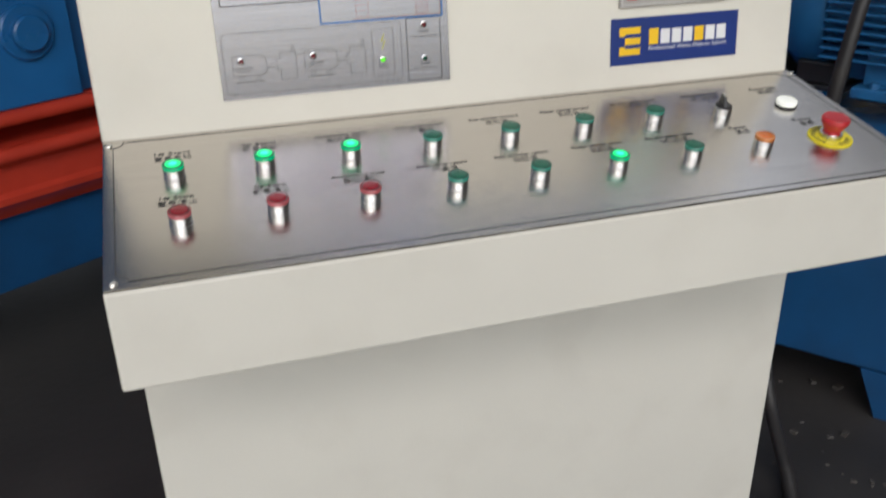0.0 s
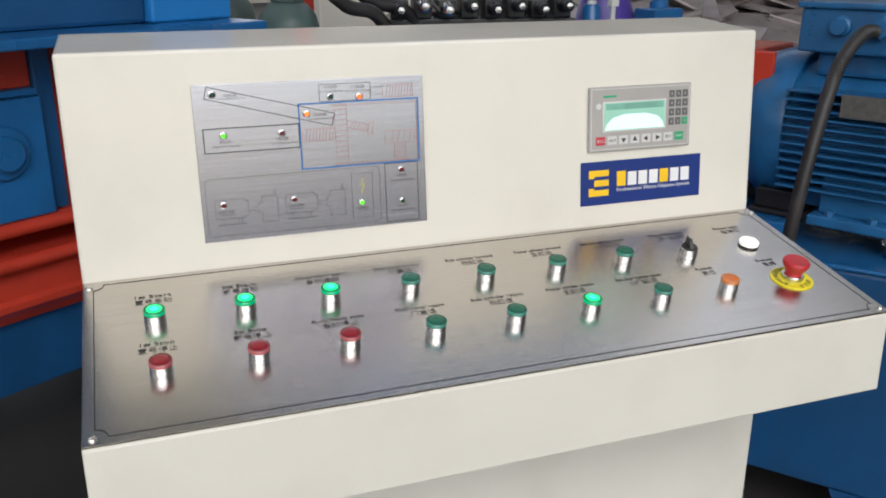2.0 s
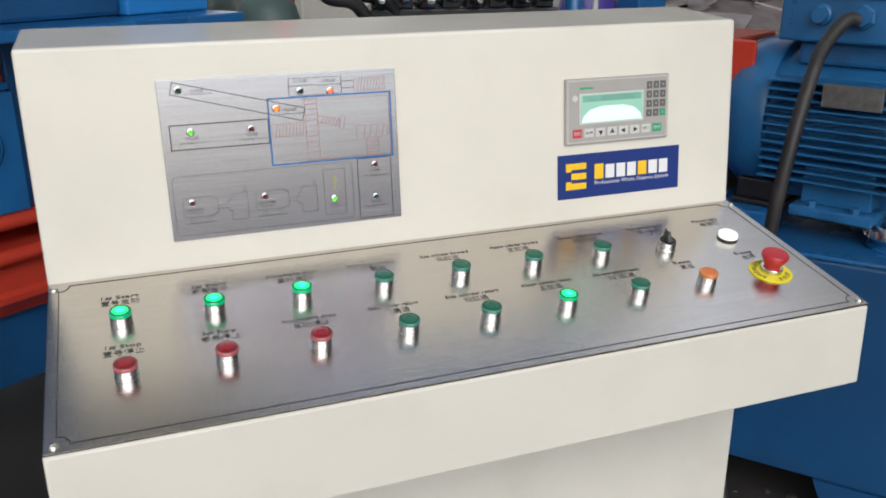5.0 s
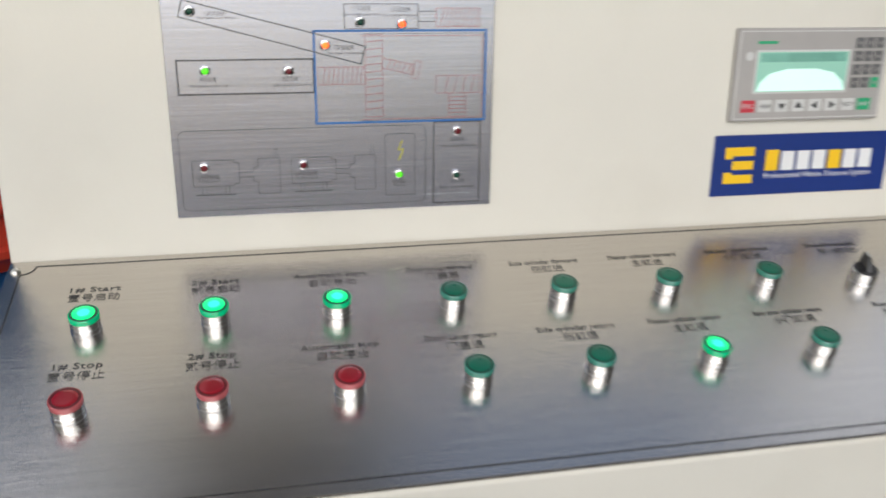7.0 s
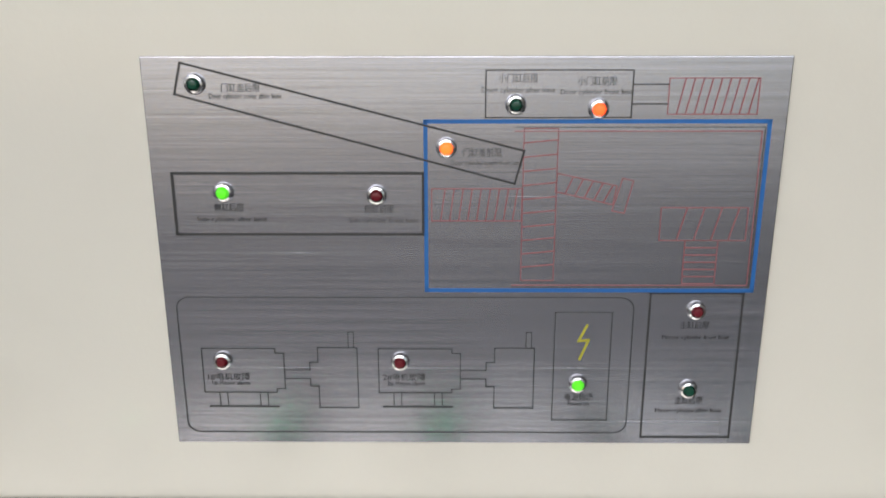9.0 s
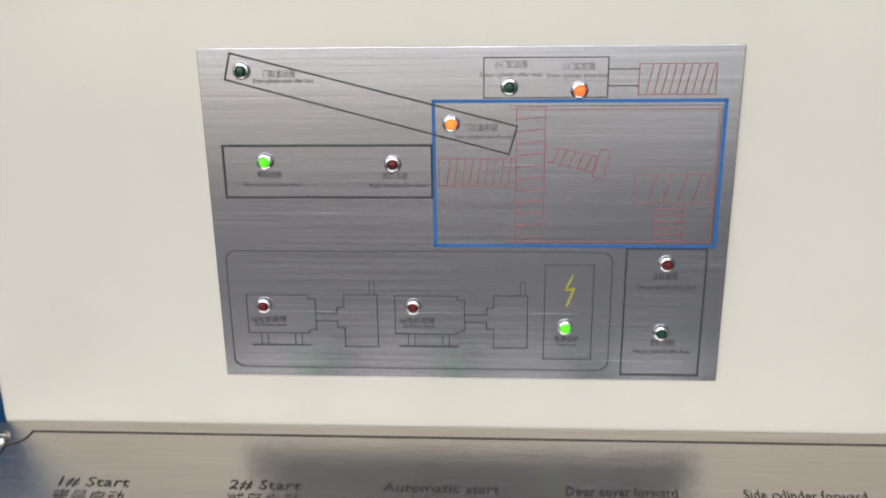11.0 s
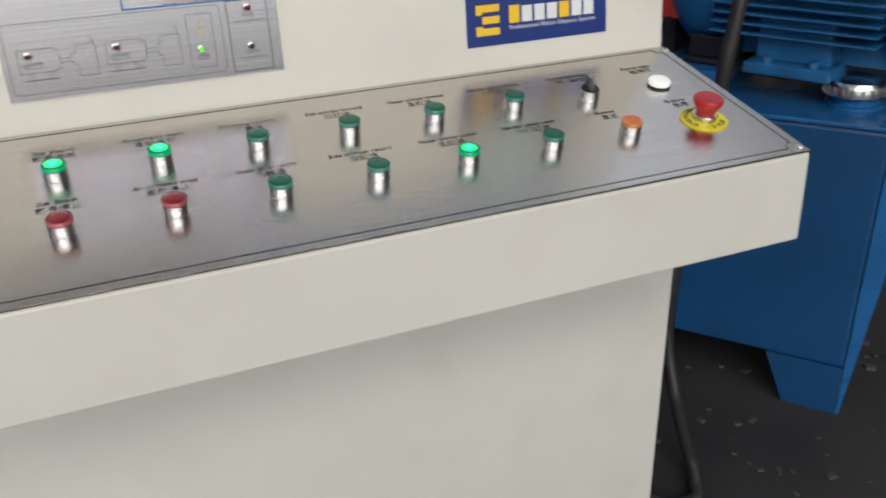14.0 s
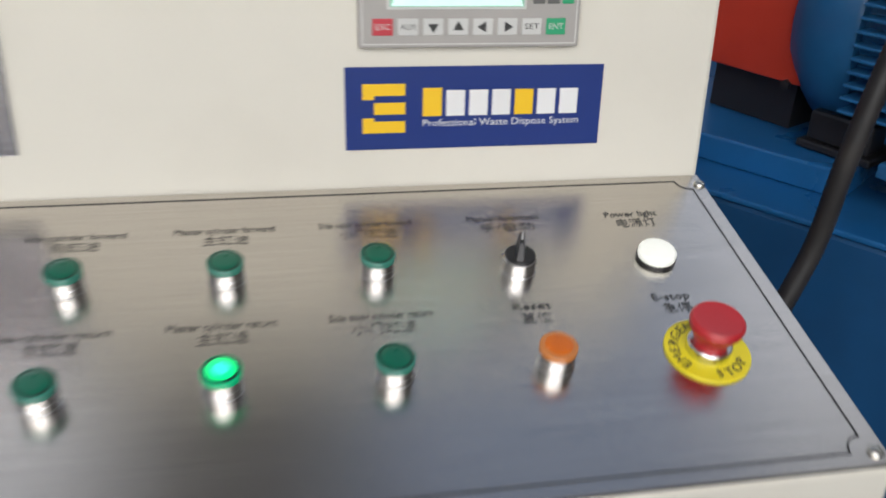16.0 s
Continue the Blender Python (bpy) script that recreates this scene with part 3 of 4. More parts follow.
# ---- keypad display ----
HX, HZ, HW, HH = 0.712, 1.0295, 0.172, 0.094
hmi = thing("operator_panel", "grey keypad operator panel with a glowing green display", "control panel", at=LEAN @ UPRIGHT @ pose(HX, -0.0003, HZ, 90, 0, 0))
part("housing", box(0, HW, 0, HH, 0, 0.0065, 0.0016), HMI_GREY, hmi)
part("rim", poly([(0.003, 0.003), (HW - 0.003, 0.003), (HW - 0.003, HH - 0.003), (0.003, HH - 0.003)], 0.0009), KEY_WHITE, hmi, "pale rim line").matrix_local = pose(0, 0, 0.0064)
part("display_frame", box(0.0215, 0.1285, 0.0285, 0.0725, 0.0060, 0.0072, 0.0005), KEY_WHITE, hmi, "pale display frame")
part("display", box(0.0235, 0.1265, 0.0305, 0.0705, 0.0070, 0.0077, 0.0003), DISPLAY, hmi, "pale green glowing display")
part("display_band", box(0.0265, 0.1235, 0.0605, 0.0695, 0.0077, 0.0079), DISPLAY_DARK, hmi, "darker green band across the top of the display")
# thin polygon paints the reflected glare on the lower display
bm = bmesh.new()
lowp = [(0.0245, 0.0312), (0.1255, 0.0312), (0.1225, 0.0400), (0.112, 0.0490), (0.092, 0.0535), (0.058, 0.0535), (0.038, 0.0490), (0.028, 0.0400)]
bm.faces.new([bm.verts.new((x, y, 0.0078)) for x, y in lowp])
bmesh.ops.solidify(bm, geom=list(bm.faces), thickness=0.00008)
part("display_glare", bm, GLARE_PALE, hmi, "painted glare of a reflection on the display")
part("logo_mark", box(0.022, 0.044, 0.0785, 0.0815, 0.0064, 0.0068), KEY_GREEN, hmi, "small greenish brand bar")
part("status_led", lathe([(0.0045, 0.0062), (0.0045, 0.0070), (0, 0.0072)], 18), KEY_WHITE, hmi, "pale round lamp").matrix_local = pose(0.0145, 0.0665, 0)
for r in range(4):
    for c in range(3):
        green = r == 3 and c == 2
        x, y = 0.1335 + 0.0116 * c, 0.0735 - 0.0136 * r
        k = part("key", box(x, x + 0.0095, y, y + 0.0108, 0.0062, 0.0072, 0.0006), KEY_GREEN if green else HMI_DARK, hmi)
        part("key_mark", box(x + 0.0038, x + 0.0056, y + 0.0036, y + 0.0070, 0.0071, 0.00735), HMI_GREY, k)
low_keys = [("ESC", KEY_RED), ("ALM", KEY_WHITE), ("down", KEY_WHITE), ("up", KEY_WHITE), ("back", KEY_WHITE), ("next", KEY_WHITE), ("SET", KEY_WHITE), ("ENT", KEY_GREEN)]
for i, (text, material) in enumerate(low_keys):
    x, y = 0.0105 + 0.0192 * i, 0.0095
    k = part("key", box(x, x + 0.0155, y, y + 0.0125, 0.0062, 0.0072, 0.0006), material, hmi)
    if len(text) == 3 and text.isupper():
        fit_words("key_text", text, 0.0062, INK if material is KEY_WHITE else KEY_WHITE, k, pose(x + 0.0078, y + 0.0062, 0.0073), 0.0112)
    else:
        rot = {"up": 0, "down": 180, "back": 90, "next": -90}[text]
        bm = bmesh.new()
        bmesh.ops.create_cone(bm, cap_ends=True, segments=3, radius1=0.0046, radius2=0.0046, depth=0.0004)
        part("key_arrow", bm, INK, k).matrix_local = pose(x + 0.0078, y + 0.0062, 0.0073, 0, 0, rot)

# ---- sticker ----
LX, LZ, LW, LH = 0.7015, 0.949, 0.2080, 0.0655
stick = thing("logo_sticker", "dark blue sticker with yellow and white marks", "sticker", at=LEAN @ UPRIGHT @ pose(LX, -0.0003, LZ, 90, 0, 0))
part("film", box(0, LW, 0, LH, 0, 0.0006), LOGO_BLUE, stick)
for i, (x0, x1) in enumerate(((0.0135, 0.0470), (0.0225, 0.0470), (0.0135, 0.0470))):
    y = 0.0135 + 0.0148 * (2 - i)
    bm = box(x0, x1, y, y + 0.0093, 0.0006, 0.0010)
    if i == 2:
        add_box(bm, 0.0135, 0.0225, y + 0.0093, y + 0.0120, 0.0006, 0.0010)
    if i == 0:
        add_box(bm, 0.0135, 0.0225, y - 0.0030, y, 0.0006, 0.0010)
    part("emblem_bar", bm, LOGO_YELLOW, stick, "yellow emblem bar")
for i in range(7):
    x = 0.0610 + 0.0186 * i
    h = 0.0225 if i == 0 else 0.0205
    part("mark_block", box(x, x + 0.0150, 0.0262, 0.0262 + h, 0.0006, 0.0010), LOGO_YELLOW if i in (0, 4) else LOGO_WHITE, stick)
fit_words("tagline", "Professional Waste Dispose System", 0.0082, LOGO_WHITE, stick, pose(0.1255, 0.0205, 0.0007), 0.1285)

# ---- blue press behind the console ----
press = thing("baling_press", "blue and red painted steel press with channel rails", "machine", at=pose(-0.156, 0.206, -0.19, 0, 0, 32.4) @ Matrix.Scale(1.2, 4))
part("lower_beam", box(-3.2, 1.3, 0.68, 1.4, 0.365, 0.53, 0.006), BLUE_DARK, press, "deep blue lower beam")
part("support", box(-2.8, -2.4, 0.85, 1.3, 0.1585, 0.365, 0.006), BLUE_DARK, press)
part("support", box(0.8, 1.2, 0.85, 1.3, 0.1585, 0.365, 0.006), BLUE_DARK, press)
rail = [(0.76, 0.752), (0.615, 0.752), (0.612, 0.725), (0.625, 0.722), (0.745, 0.720), (0.745, 0.684), (0.615, 0.682), (0.612, 0.655),
        (0.630, 0.640), (0.630, 0.590), (0.622, 0.582), (0.622, 0.568), (0.645, 0.548), (0.655, 0.532), (0.76, 0.532)]
part("channel_rail", extrude_x(rail, -3.2, 1.2), REDP, press, "orange-red folded channel rail", True)
for rz in (0.737, 0.668):
    part("edge_pipe", lathe([(0.0145, -3.2), (0.0145, 1.2)], 20), REDP, press, "", True).matrix_local = pose(0, 0.609, rz, 0, 90, 0)
part("rail_strap", box(0.165, 0.180, 0.612, 0.70, 0.531, 0.640, 0.002), BLUE, press, "thin blue strap")
part("cover_plate", box(0.25, 0.435, 0.607, 0.66, 0.753, 0.985, 0.004), BLUE, press, "blue bearing plate")
part("end_rib", box(0.437, 0.475, 0.63, 0.712, 0.753, 1.085, 0.004), BLUE_DARK, press)
boss = part("bearing_boss", lathe([(0.052, 0), (0.052, 0.007), (0.048, 0.011), (0.034, 0.011), (0.034, 0.024), (0.030, 0.028), (0, 0.028)], 40), BLUE, press, "round blue bearing boss", True)
boss.matrix_local = pose(0.345, 0.6075, 0.888, 90, 0, 0)
part("cross_bar", box(-3.2, 0.436, 0.62, 0.712, 0.986, 1.000, 0.003), BLUE, press)
part("cross_bar", box(-3.2, 0.245, 0.66, 0.712, 0.930, 0.945, 0.003), BLUE, press)
part("ram_strip", box(-3.2, 0.436, 0.640, 0.71, 1.0005, 1.0855, 0.003), REDP, press, "red painted strip")
part("inner_wall", box(-3.2, 0.88, 0.715, 1.25, 0.753, 1.084, 0.004), REDP, press, "red inner ram wall")
part("top_flange", box(-3.2, 0.90, 0.475, 1.35, 1.086, 1.106, 0.004), BLUE, press)
# block is lit brighter than the housing; that light is put into its paint
part("upper_housing", box(-3.2, 0.686, 0.605, 1.35, 1.1065, 2.3, 0.01), BLUE_DARK, press, "deep blue upper housing")
part("upper_block", box(0.688, 0.895, 0.588, 1.35, 1.1065, 2.0, 0.006), LIT_BLUE, press, "light blue block with its brighter light put into the paint")

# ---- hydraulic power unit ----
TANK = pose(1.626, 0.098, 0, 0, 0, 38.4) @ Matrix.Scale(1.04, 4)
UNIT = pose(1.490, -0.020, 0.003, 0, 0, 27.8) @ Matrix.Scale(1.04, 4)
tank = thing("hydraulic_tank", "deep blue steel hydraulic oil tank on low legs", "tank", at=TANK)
part("body", box(0, 0.80, 0.0, 1.7, 0.115, 0.630, 0.008), BLUE_DARK, tank)
part("lid", box(-0.004, 0.804, -0.004, 1.704, 0.6305, 0.640, 0.003), BLUE, tank)
# plate angled to the camera's view; its lighter blue paints a lit side
bm = bmesh.new()
wing = [bm.verts.new(p) for p in ((0.0, -0.001, 0.0), (0.0, -0.001, 0.56), (0.030, -0.058, 0.545), (0.004, -0.007, 0.0), (0.010, 0.0, 0.0), (0.010, 0.0, 0.56), (0.040, -0.054, 0.545))]
for f in ((0, 1, 2, 3), (4, 3, 2, 6), (4, 6, 5), (1, 5, 6, 2), (0, 4, 5, 1), (0, 3, 4)):
    bm.faces.new([wing[k] for k in f])
part("corner_flare", bm, BLUE, tank, "slanting blue corner plate angled to fit the camera's view")


def leg(x, y0, y1, ym):
    bm = bmesh.new()
    p = [(y0, 0.0), (ym, 0.0), (y1, 0.1145), (y0, 0.1145)]
    a = [bm.verts.new((x, y, z)) for y, z in p]
    b = [bm.verts.new((x + 0.03, y, z)) for y, z in p]
    bm.faces.new(a), bm.faces.new(b[::-1])
    for i in range(4):
        bm.faces.new((a[i], b[i], b[(i + 1) % 4], a[(i + 1) % 4]))
    part("leg", bm, BLUE_DARK, tank)


for lx in (0.0, 0.77):
    leg(lx, 0.0, 0.156, 0.109)
    leg(lx, 1.70, 1.544, 1.591)
cap = thing("filler_cap", "chrome filler breather cap on a blue neck", "filler cap", at=TANK @ pose(0.125, 0.084, 0.6405))
part("neck", lathe([(0.054, 0), (0.054, 0.005), (0.044, 0.008), (0.044, 0.018), (0.049, 0.021)], 36), BLUE, cap, "blue neck", True)
bm = lathe([(0.046, 0.021), (0.054, 0.022), (0.057, 0.026), (0.057, 0.044), (0.052, 0.052), (0.032, 0.058), (0, 0.059)], 40)
cap_top = part("cap", bm, CHROME, cap, "ribbed chrome cap", True)
for k in range(20):
    part("rib", box(-0.003, 0.003, -0.0025, 0.0025, 0.026, 0.043), CHROME, cap_top).matrix_local = Matrix.Rotation(math.pi * k / 10, 4, "Z") @ Matrix.Translation((0.0575, 0, 0))

part("motor_bed", box(0.10, 0.72, 0.33, 0.98, 0.6405, 0.684, 0.004), BLUE, tank, "raised blue motor bed")
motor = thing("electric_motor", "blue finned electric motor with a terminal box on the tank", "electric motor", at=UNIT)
MX, MZ = 0.395, 0.868
AX = pose(MX, 0, MZ, -90, 0, 0)
part("frame", lathe([(0.158, 0.10), (0.158, 0.432)], 48, AX), MOTOR_BLUE, motor, "", True)
part("end_bell", lathe([(0.176, 0.432), (0.180, 0.438), (0.180, 0.482), (0.172, 0.512), (0.140, 0.552), (0.09, 0.566), (0, 0.566)], 48, AX), MOTOR_BLUE, motor, "", True)
part("fan_cover", lathe([(0.10, -0.06), (0.168, -0.05), (0.178, -0.04), (0.178, 0.095), (0.172, 0.10)], 48, AX), MOTOR_BLUE, motor, "", True)
for side in (-1, 1):
    for k in range(12):
        z = MZ - 0.104 + 0.0190 * k
        r0 = math.sqrt(max(0.0, 0.156 ** 2 - (z - MZ) ** 2))
        ob = part("fin", box(min(side * r0, side * 0.188), max(side * r0, side * 0.188), 0.105, 0.428, -0.0022, 0.0022, 0.001), MOTOR_BLUE, motor)
        ob.matrix_local = pose(MX, 0, z)
for k in range(9):
    x = -0.1 + 0.025 * k
    r0 = math.sqrt(0.156 ** 2 - x * x)
    part("fin", box(MX + x - 0.0022, MX + x + 0.0022, 0.105, 0.428, MZ - 0.160 + min(0, abs(x) - 0.1) * 0.2, MZ - r0 + 0.002, 0.001), MOTOR_BLUE, motor)
part("foot_rail", box(0.20, 0.59, 0.176, 0.346, 0.690, 0.712, 0.003), MOTOR_BLUE, motor)
# black box paints the shade of the gap under the foot rail
part("painted_foot_gap", box(0.215, 0.575, 0.19, 0.335, 0.6825, 0.690), BLACK, motor, "black strip painting the shade in the gap under the foot")
part("foot_web", box(0.235, 0.555, 0.19, 0.335, 0.712, 0.80, 0.003), MOTOR_BLUE, motor)
for bx, by in ((0.218, 0.215), (0.218, 0.305)):
    part("foot_bolt", lathe([(0.011, 0), (0.011, 0.010), (0.009, 0.012), (0, 0.012)], 6), MOTOR_BLUE, motor).matrix_local = pose(bx, by, 0.712)
tb = part("terminal_box", box(0.25, 0.45, 0.15, 0.432, 1.052, 1.142, 0.005), MOTOR_BLUE, motor)
part("terminal_lid", box(0.242, 0.458, 0.142, 0.440, 1.1425, 1.156, 0.004), MOTOR_BLUE, tb)
part("saddle", box(0.29, 0.50, 0.18, 0.40, 1.00, 1.052, 0.01), MOTOR_BLUE, motor)
for gy, gr in ((0.262, 0.025), (0.345, 0.021)):
    part("gland", lathe([(gr, 0), (gr, 0.012), (gr * 0.8, 0.014), (gr * 0.75, 0.026)], 6 if gr > 0.024 else 24), MOTOR_BLUE, tb).matrix_local = pose(0.2495, gy, 1.108, 0, -90, 0)
part("nameplate", box(0.198, 0.207, 0.19, 0.308, 0.929, 0.976, 0.001), NAMEPLATE, motor, "engraved grey nameplate")
part("nameplate_bracket", box(0.205, 0.27, 0.20, 0.30, 0.945, 0.96), MOTOR_BLUE, motor)
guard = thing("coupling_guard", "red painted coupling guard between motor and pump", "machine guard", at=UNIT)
part("side_plate", box(0.265, 0.28, 0.485, 0.72, 0.764, 1.044, 0.004), REDP, guard)
part("top_plate", box(0.2805, 0.52, 0.541, 0.72, 1.030, 1.044, 0.004), REDP, guard)
part("bolt", lathe([(0.009, 0), (0.009, 0.007), (0, 0.008)], 6), BLACK, guard).matrix_local = pose(0.265, 0.545, 0.762, 0, -90, 0)
part("bracket", box(0.30, 0.50, 0.545, 0.70, 0.6825, 0.90), BLACK, guard, "black bracket")
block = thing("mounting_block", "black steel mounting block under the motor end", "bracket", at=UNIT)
part("block", box(0.25, 0.48, 0.385, 0.487, 0.695, 0.742, 0.005), BLACK, block)
part("base", box(0.24, 0.49, 0.375, 0.495, 0.6825, 0.695, 0.003), BLACK, block)

# ---- motor cable ----
cable = tube([(1.560, 0.335, 1.150), (1.518, 0.322, 1.148), (1.462, 0.312, 1.098), (1.422, 0.296, 1.022), (1.386, 0.282, 0.914), (1.362, 0.276, 0.796), (1.352, 0.280, 0.676),
              (1.310, 0.268, 0.555), (1.275, 0.256, 0.375), (1.267, 0.249, 0.220), (1.257, 0.194, 0.109), (1.227, 0.107, 0.056), (1.199, 0.032, 0.018), (1.16, -0.01, 0.014), (1.09, 0.03, 0.014), (1.04, 0.24, 0.014)], 0.0138, 14, 30, 0.07)
tagged(link("power_cable", cable, RUBBER, None, True), "black corrugated cable conduit hanging from the motor", "cable")

# ---- distant things behind the console ----
valves = thing("valve_manifold", "black hydraulic valve manifold with chrome solenoid coils", "valve block", at=pose(1.335, 1.962, 0.128, 0, 0, -14))
part("stand", box(-0.28, 0.26, -0.06, 0.22, -0.128, 0.86, 0.01), BLACK, valves)
part("block", box(-0.34, 0.34, -0.10, 0.18, 0.8605, 0.955, 0.008), BLACK, valves)
for k in range(8):
    x = -0.30 + 0.084 * k
    part("valve_body", box(x - 0.032, x + 0.032, -0.095, 0.12, 0.9555, 1.02 + 0.02 * (k % 3 == 1), 0.005), BLACK, valves)
    rows_ = [(0.020, 0), (0.024, 0.004), (0.024, 0.06), (0.020, 0.066), (0.020, 0.10), (0.013, 0.105), (0, 0.105)]
    c = part("coil", lathe(rows_, 20), CHROME if k in (1, 2) else BLACK, valves, "", True)
    c.matrix_local = pose(x, -0.095, 0.99 + 0.012 * (k % 2), 90, 0, 0)
    c = part("coil_nut", lathe([(0.012, 0), (0.012, 0.012), (0, 0.013)], 6), CHROME, valves, "chrome nut")
    c.matrix_local = pose(x, -0.2, 0.99 + 0.012 * (k % 2), 90, 0, 0)
    part("fitting", lathe([(0.014, 0), (0.014, 0.03), (0.019, 0.032), (0.019, 0.055), (0.013, 0.06), (0.013, 0.2)], 12), BLACK, valves, "", True).matrix_local = pose(x, 0.03, 1.0205 + 0.02 * (k % 3 == 1))
for a, b in (((0.675, 1.815, 1.26), (0.945, 1.865, 1.06)), ((0.755, 1.915, 1.28), (1.085, 1.945, 1.06))):
    mid = ((a[0] + b[0]) / 2 - 0.01, (a[1] + b[1]) / 2, (a[2] + b[2]) / 2 - 0.02)
    tagged(link("hydraulic_hose", tube([(a[0] - 0.22, a[1], a[2] + 0.30), a, mid, b, (b[0] + 0.14, b[1] + 0.05, 0.6), (b[0] + 0.17, b[1] + 0.1, 0.02)], 0.024, 14, 12), RUBBER, None, True),
           "thick black rubber hydraulic hose", "hose", "hydraulic hoses")
for k in range(5):
    x = 1.1 + 0.12 * k
    tagged(link("thin_hose", tube([(x, 2.015, 1.33), (x - 0.03, 1.955, 1.21), (x + 0.05, 1.885, 1.11), (x + 0.02, 1.965, 1.10)], 0.008, 8, 8), RUBBER, None, True), "thin black hose curling round the valves", "hose", "thin hoses")


def gas_bottle(x, y, label):
    g = thing("gas_cylinder", label, "gas cylinder", "gas cylinders", pose(x, y, 0.128))
    part("body", lathe([(0.10, -0.128), (0.11, -0.11), (0.11, 0.93), (0.10, 0.97), (0.07, 1.005), (0.055, 1.015)], 32), GASGREEN, g, "", True)
    part("neck", lathe([(0.058, 1.0155), (0.058, 1.06), (0.035, 1.065), (0.03, 1.16), (0, 1.17)], 24), GASGREEN, g, "", True)


gas_bottle(0.645, 2.065, "grey-green steel gas cylinder standing behind the press")
gas_bottle(0.515, 2.715, "grey-green steel gas cylinder standing behind the press")
tagged(link("steel_post", box(0.30, 0.47, 2.45, 2.55, 0, 3.2, 0.005), BROWN), "brown painted steel post standing on the floor", "post")
tagged(link("red_post", box(0.735, 0.80, 2.35, 2.43, 0, 2.6, 0.005), REDP), "red painted steel post standing on the floor", "post")
tagged(link("pale_cabinet", box(0.98, 1.45, 3.1, 3.5, 0, 1.9, 0.01), CREAM), "pale steel cabinet far behind the valves", "cabinet")
bm = lathe([(0.06, 0), (0.22, 0.0), (0.23, 0.25), (0.20, 0.7), (0.15, 0.95), (0.10, 1.12), (0.06, 1.30), (0, 1.33)], 28)
for v in bm.verts:
    k = 1 + 0.14 * noise.noise(v.co * 5)
    v.co.x *= k
    v.co.y *= k
tagged(link("plastic_sack", bm, PURPLE, None, True), "tall purple plastic wrapped bundle on the floor", "sack").matrix_world = pose(1.995, 2.10, 0, 0, -3, 0)
acc = thing("accumulator", "small blue capped hydraulic accumulator", "accumulator", at=pose(1.715, 1.81, 0.128))
part("body", lathe([(0.034, -0.128), (0.034, 0.985), (0.027, 1.0), (0, 1.0)], 24), BLUE, acc, "", True)
part("cap", lathe([(0.018, 1.0005), (0.018, 1.012), (0, 1.014)], 12), KEY_WHITE, acc, "pale cap", True)
fl = thing("flanged_pipe", "blue pipe with a square flange", "pipe", at=pose(2.085, 1.937, 0.125, 0, 0, 12))
part("flange", box(-0.075, 0.075, -0.06, 0.06, -0.125, 0.975, 0.006), BLUE, fl)
part("pipe", lathe([(0.036, 0.9755), (0.036, 1.0), (0.031, 1.005), (0.031, 1.09), (0.036, 1.095), (0.036, 1.25)], 24), BLUE, fl, "", True)
tube_thing = thing("grease_tube", "thin pale upright tube beside the accumulator", "pipe", at=pose(1.805, 1.81, 0.128))
part("stem", lathe([(0.010, -0.128), (0.010, 0.985), (0.008, 0.99)], 10), KEY_WHITE, tube_thing)
part("head", box(-0.016, 0.016, -0.016, 0.016, 0.9905, 1.03, 0.003), KEY_WHITE, tube_thing)

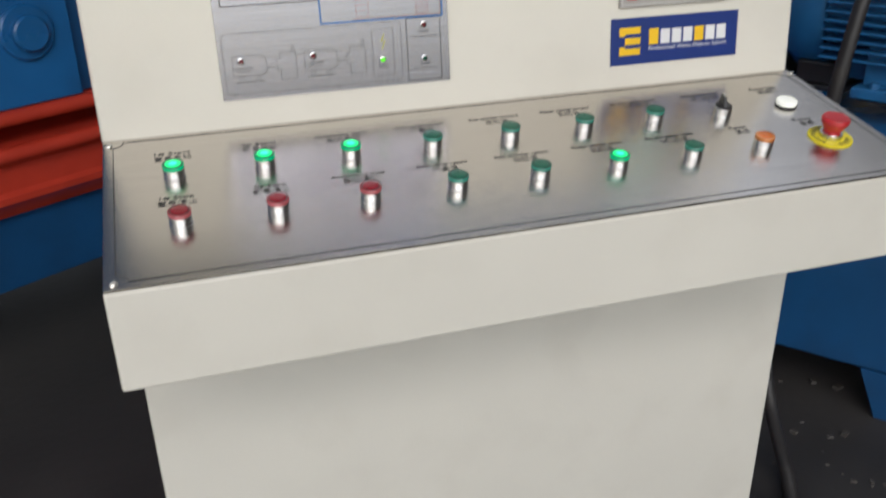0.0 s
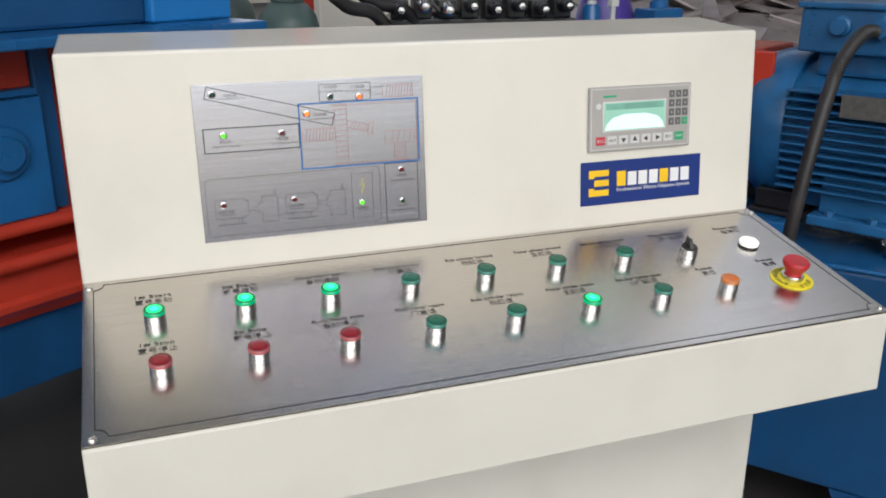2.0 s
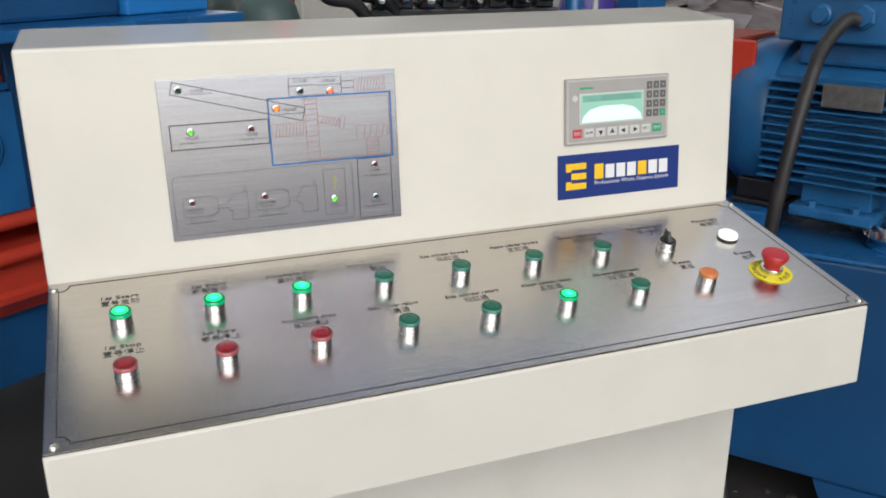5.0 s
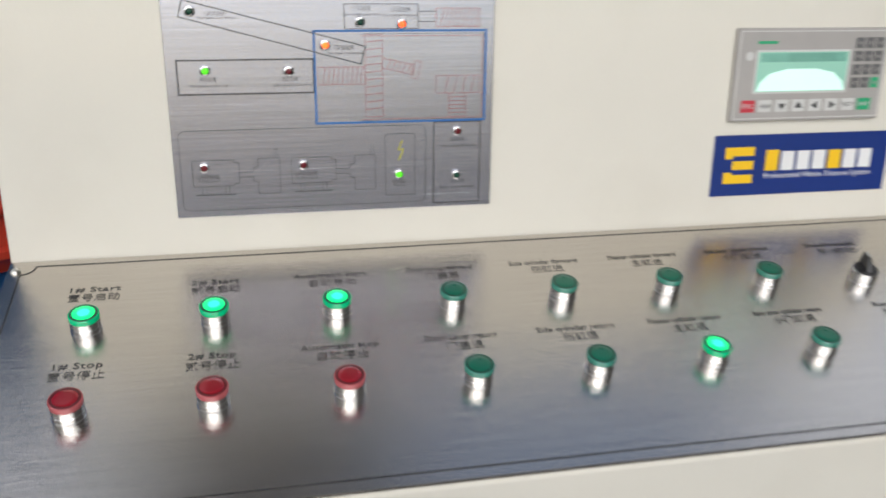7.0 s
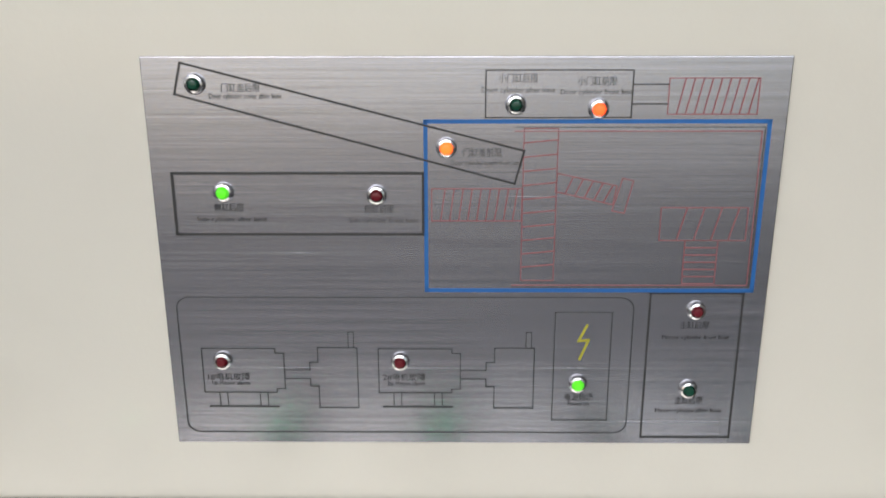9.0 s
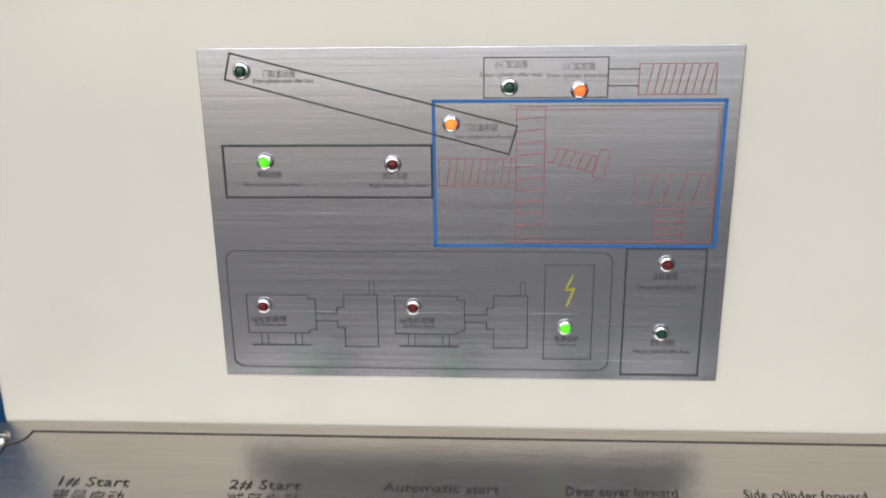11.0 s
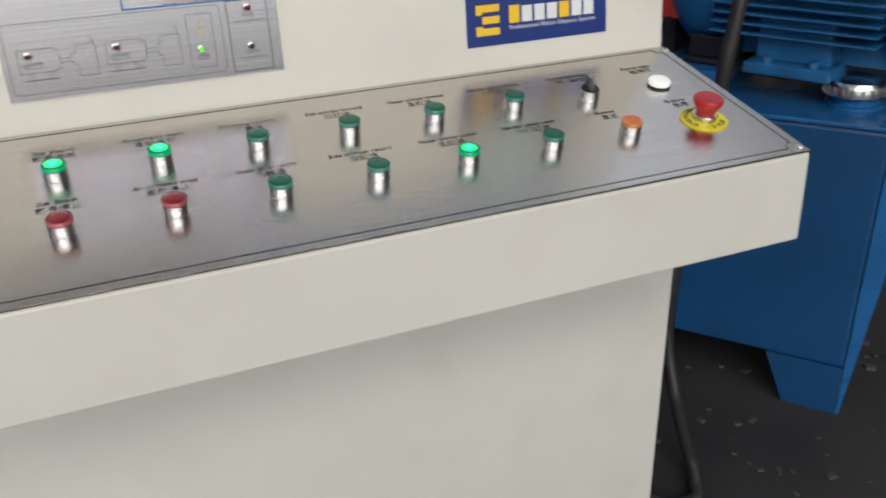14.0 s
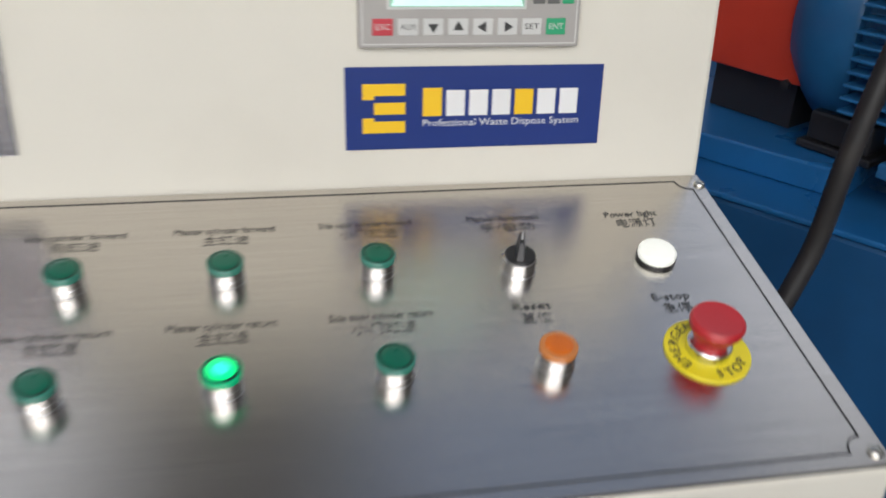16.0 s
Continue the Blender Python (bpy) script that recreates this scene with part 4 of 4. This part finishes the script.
# sheets of scrap steel lying on the far floor
for k in range(44):
    sx, sy = 2.2 + random.random() * 9.0, 3.4 + random.random() * 11.0
    w, d = 0.6 + random.random() * 1.8, 0.4 + random.random() * 1.2
    bm = box(-w / 2, w / 2, -d / 2, d / 2, 0, 0.008 + 0.03 * (k % 4) + 0.12 * (k % 9 == 0))
    for v in bm.verts:
        v.co.x += 0.25 * d * (1 if v.co.y > 0 else -1) * (k % 3 - 1)
    tagged(link("steel_sheet", bm, SHEET), "rusty grey steel sheet lying on the floor", "steel sheet", "steel sheets on the floor").matrix_world = pose(sx, sy, 0.0, 0, 0, random.uniform(-40, 40))
# heap of scrap sheets further back
bm = bmesh.new()
for k in range(240):
    u, w = random.random(), random.random()
    hx, hy = 2.6 + 8.5 * u, 4.6 + 5.5 * w
    top_z = 0.12 + 1.25 * min(1.0, w * 1.3) * (0.75 + 0.25 * math.sin(7 * u))
    sw, sd = random.uniform(0.25, 0.9), random.uniform(0.2, 0.6)
    add_box(bm, -sw, sw, -sd, sd, -0.01, 0.012, 0, pose(hx, hy, top_z * random.uniform(0.75, 1.0), random.uniform(2, 26), random.uniform(-14, 14), random.uniform(-60, 60)))
for w in range(6):
    add_box(bm, 2.6, 11.1, 5.0 + 0.9 * w, 5.9 + 0.9 * w, 0.0, 0.12 + 0.17 * w)
tagged(link("scrap_heap", bm, SHEET), "heap of rusty grey scrap steel sheets on the far floor", "scrap heap", kind="stuff")
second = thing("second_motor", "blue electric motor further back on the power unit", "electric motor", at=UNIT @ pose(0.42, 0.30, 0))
part("frame", lathe([(0.14, -0.25), (0.15, -0.22), (0.15, 0.1), (0.14, 0.15)], 40, pose(0.25, 0, 0.868, -90, 0, 0)), BLUE_DARK, second, "", True)
part("terminal_box", box(0.15, 0.34, -0.15, 0.10, 1.02, 1.16, 0.006), BLUE, second)
part("foot", box(0.12, 0.36, -0.15, 0.05, 0.6825, 0.74, 0.004), BLUE_DARK, second)

# crumbs of dirt and swarf on the floor beside the tank
bm = bmesh.new()
for k in range(420):
    x, y, r = random.uniform(0.9, 3.0), random.uniform(-0.9, 0.9), random.uniform(0.002, 0.007) * random.choice((0.6, 1, 1, 1.6))
    add_box(bm, -r, r, -r * 0.7, r * 0.7, 0.0, r * 0.8, 0, Matrix.Translation((x, y, 0.0)) @ Matrix.Rotation(random.uniform(0, 3.1), 4, "Z"))
tagged(link("floor_debris", bm, mat("grey_grit", (0.075, 0.068, 0.062), 0.8, vary=0.4, scale=3)), "grey grit and swarf scattered on the dark floor", "debris", kind="stuff")
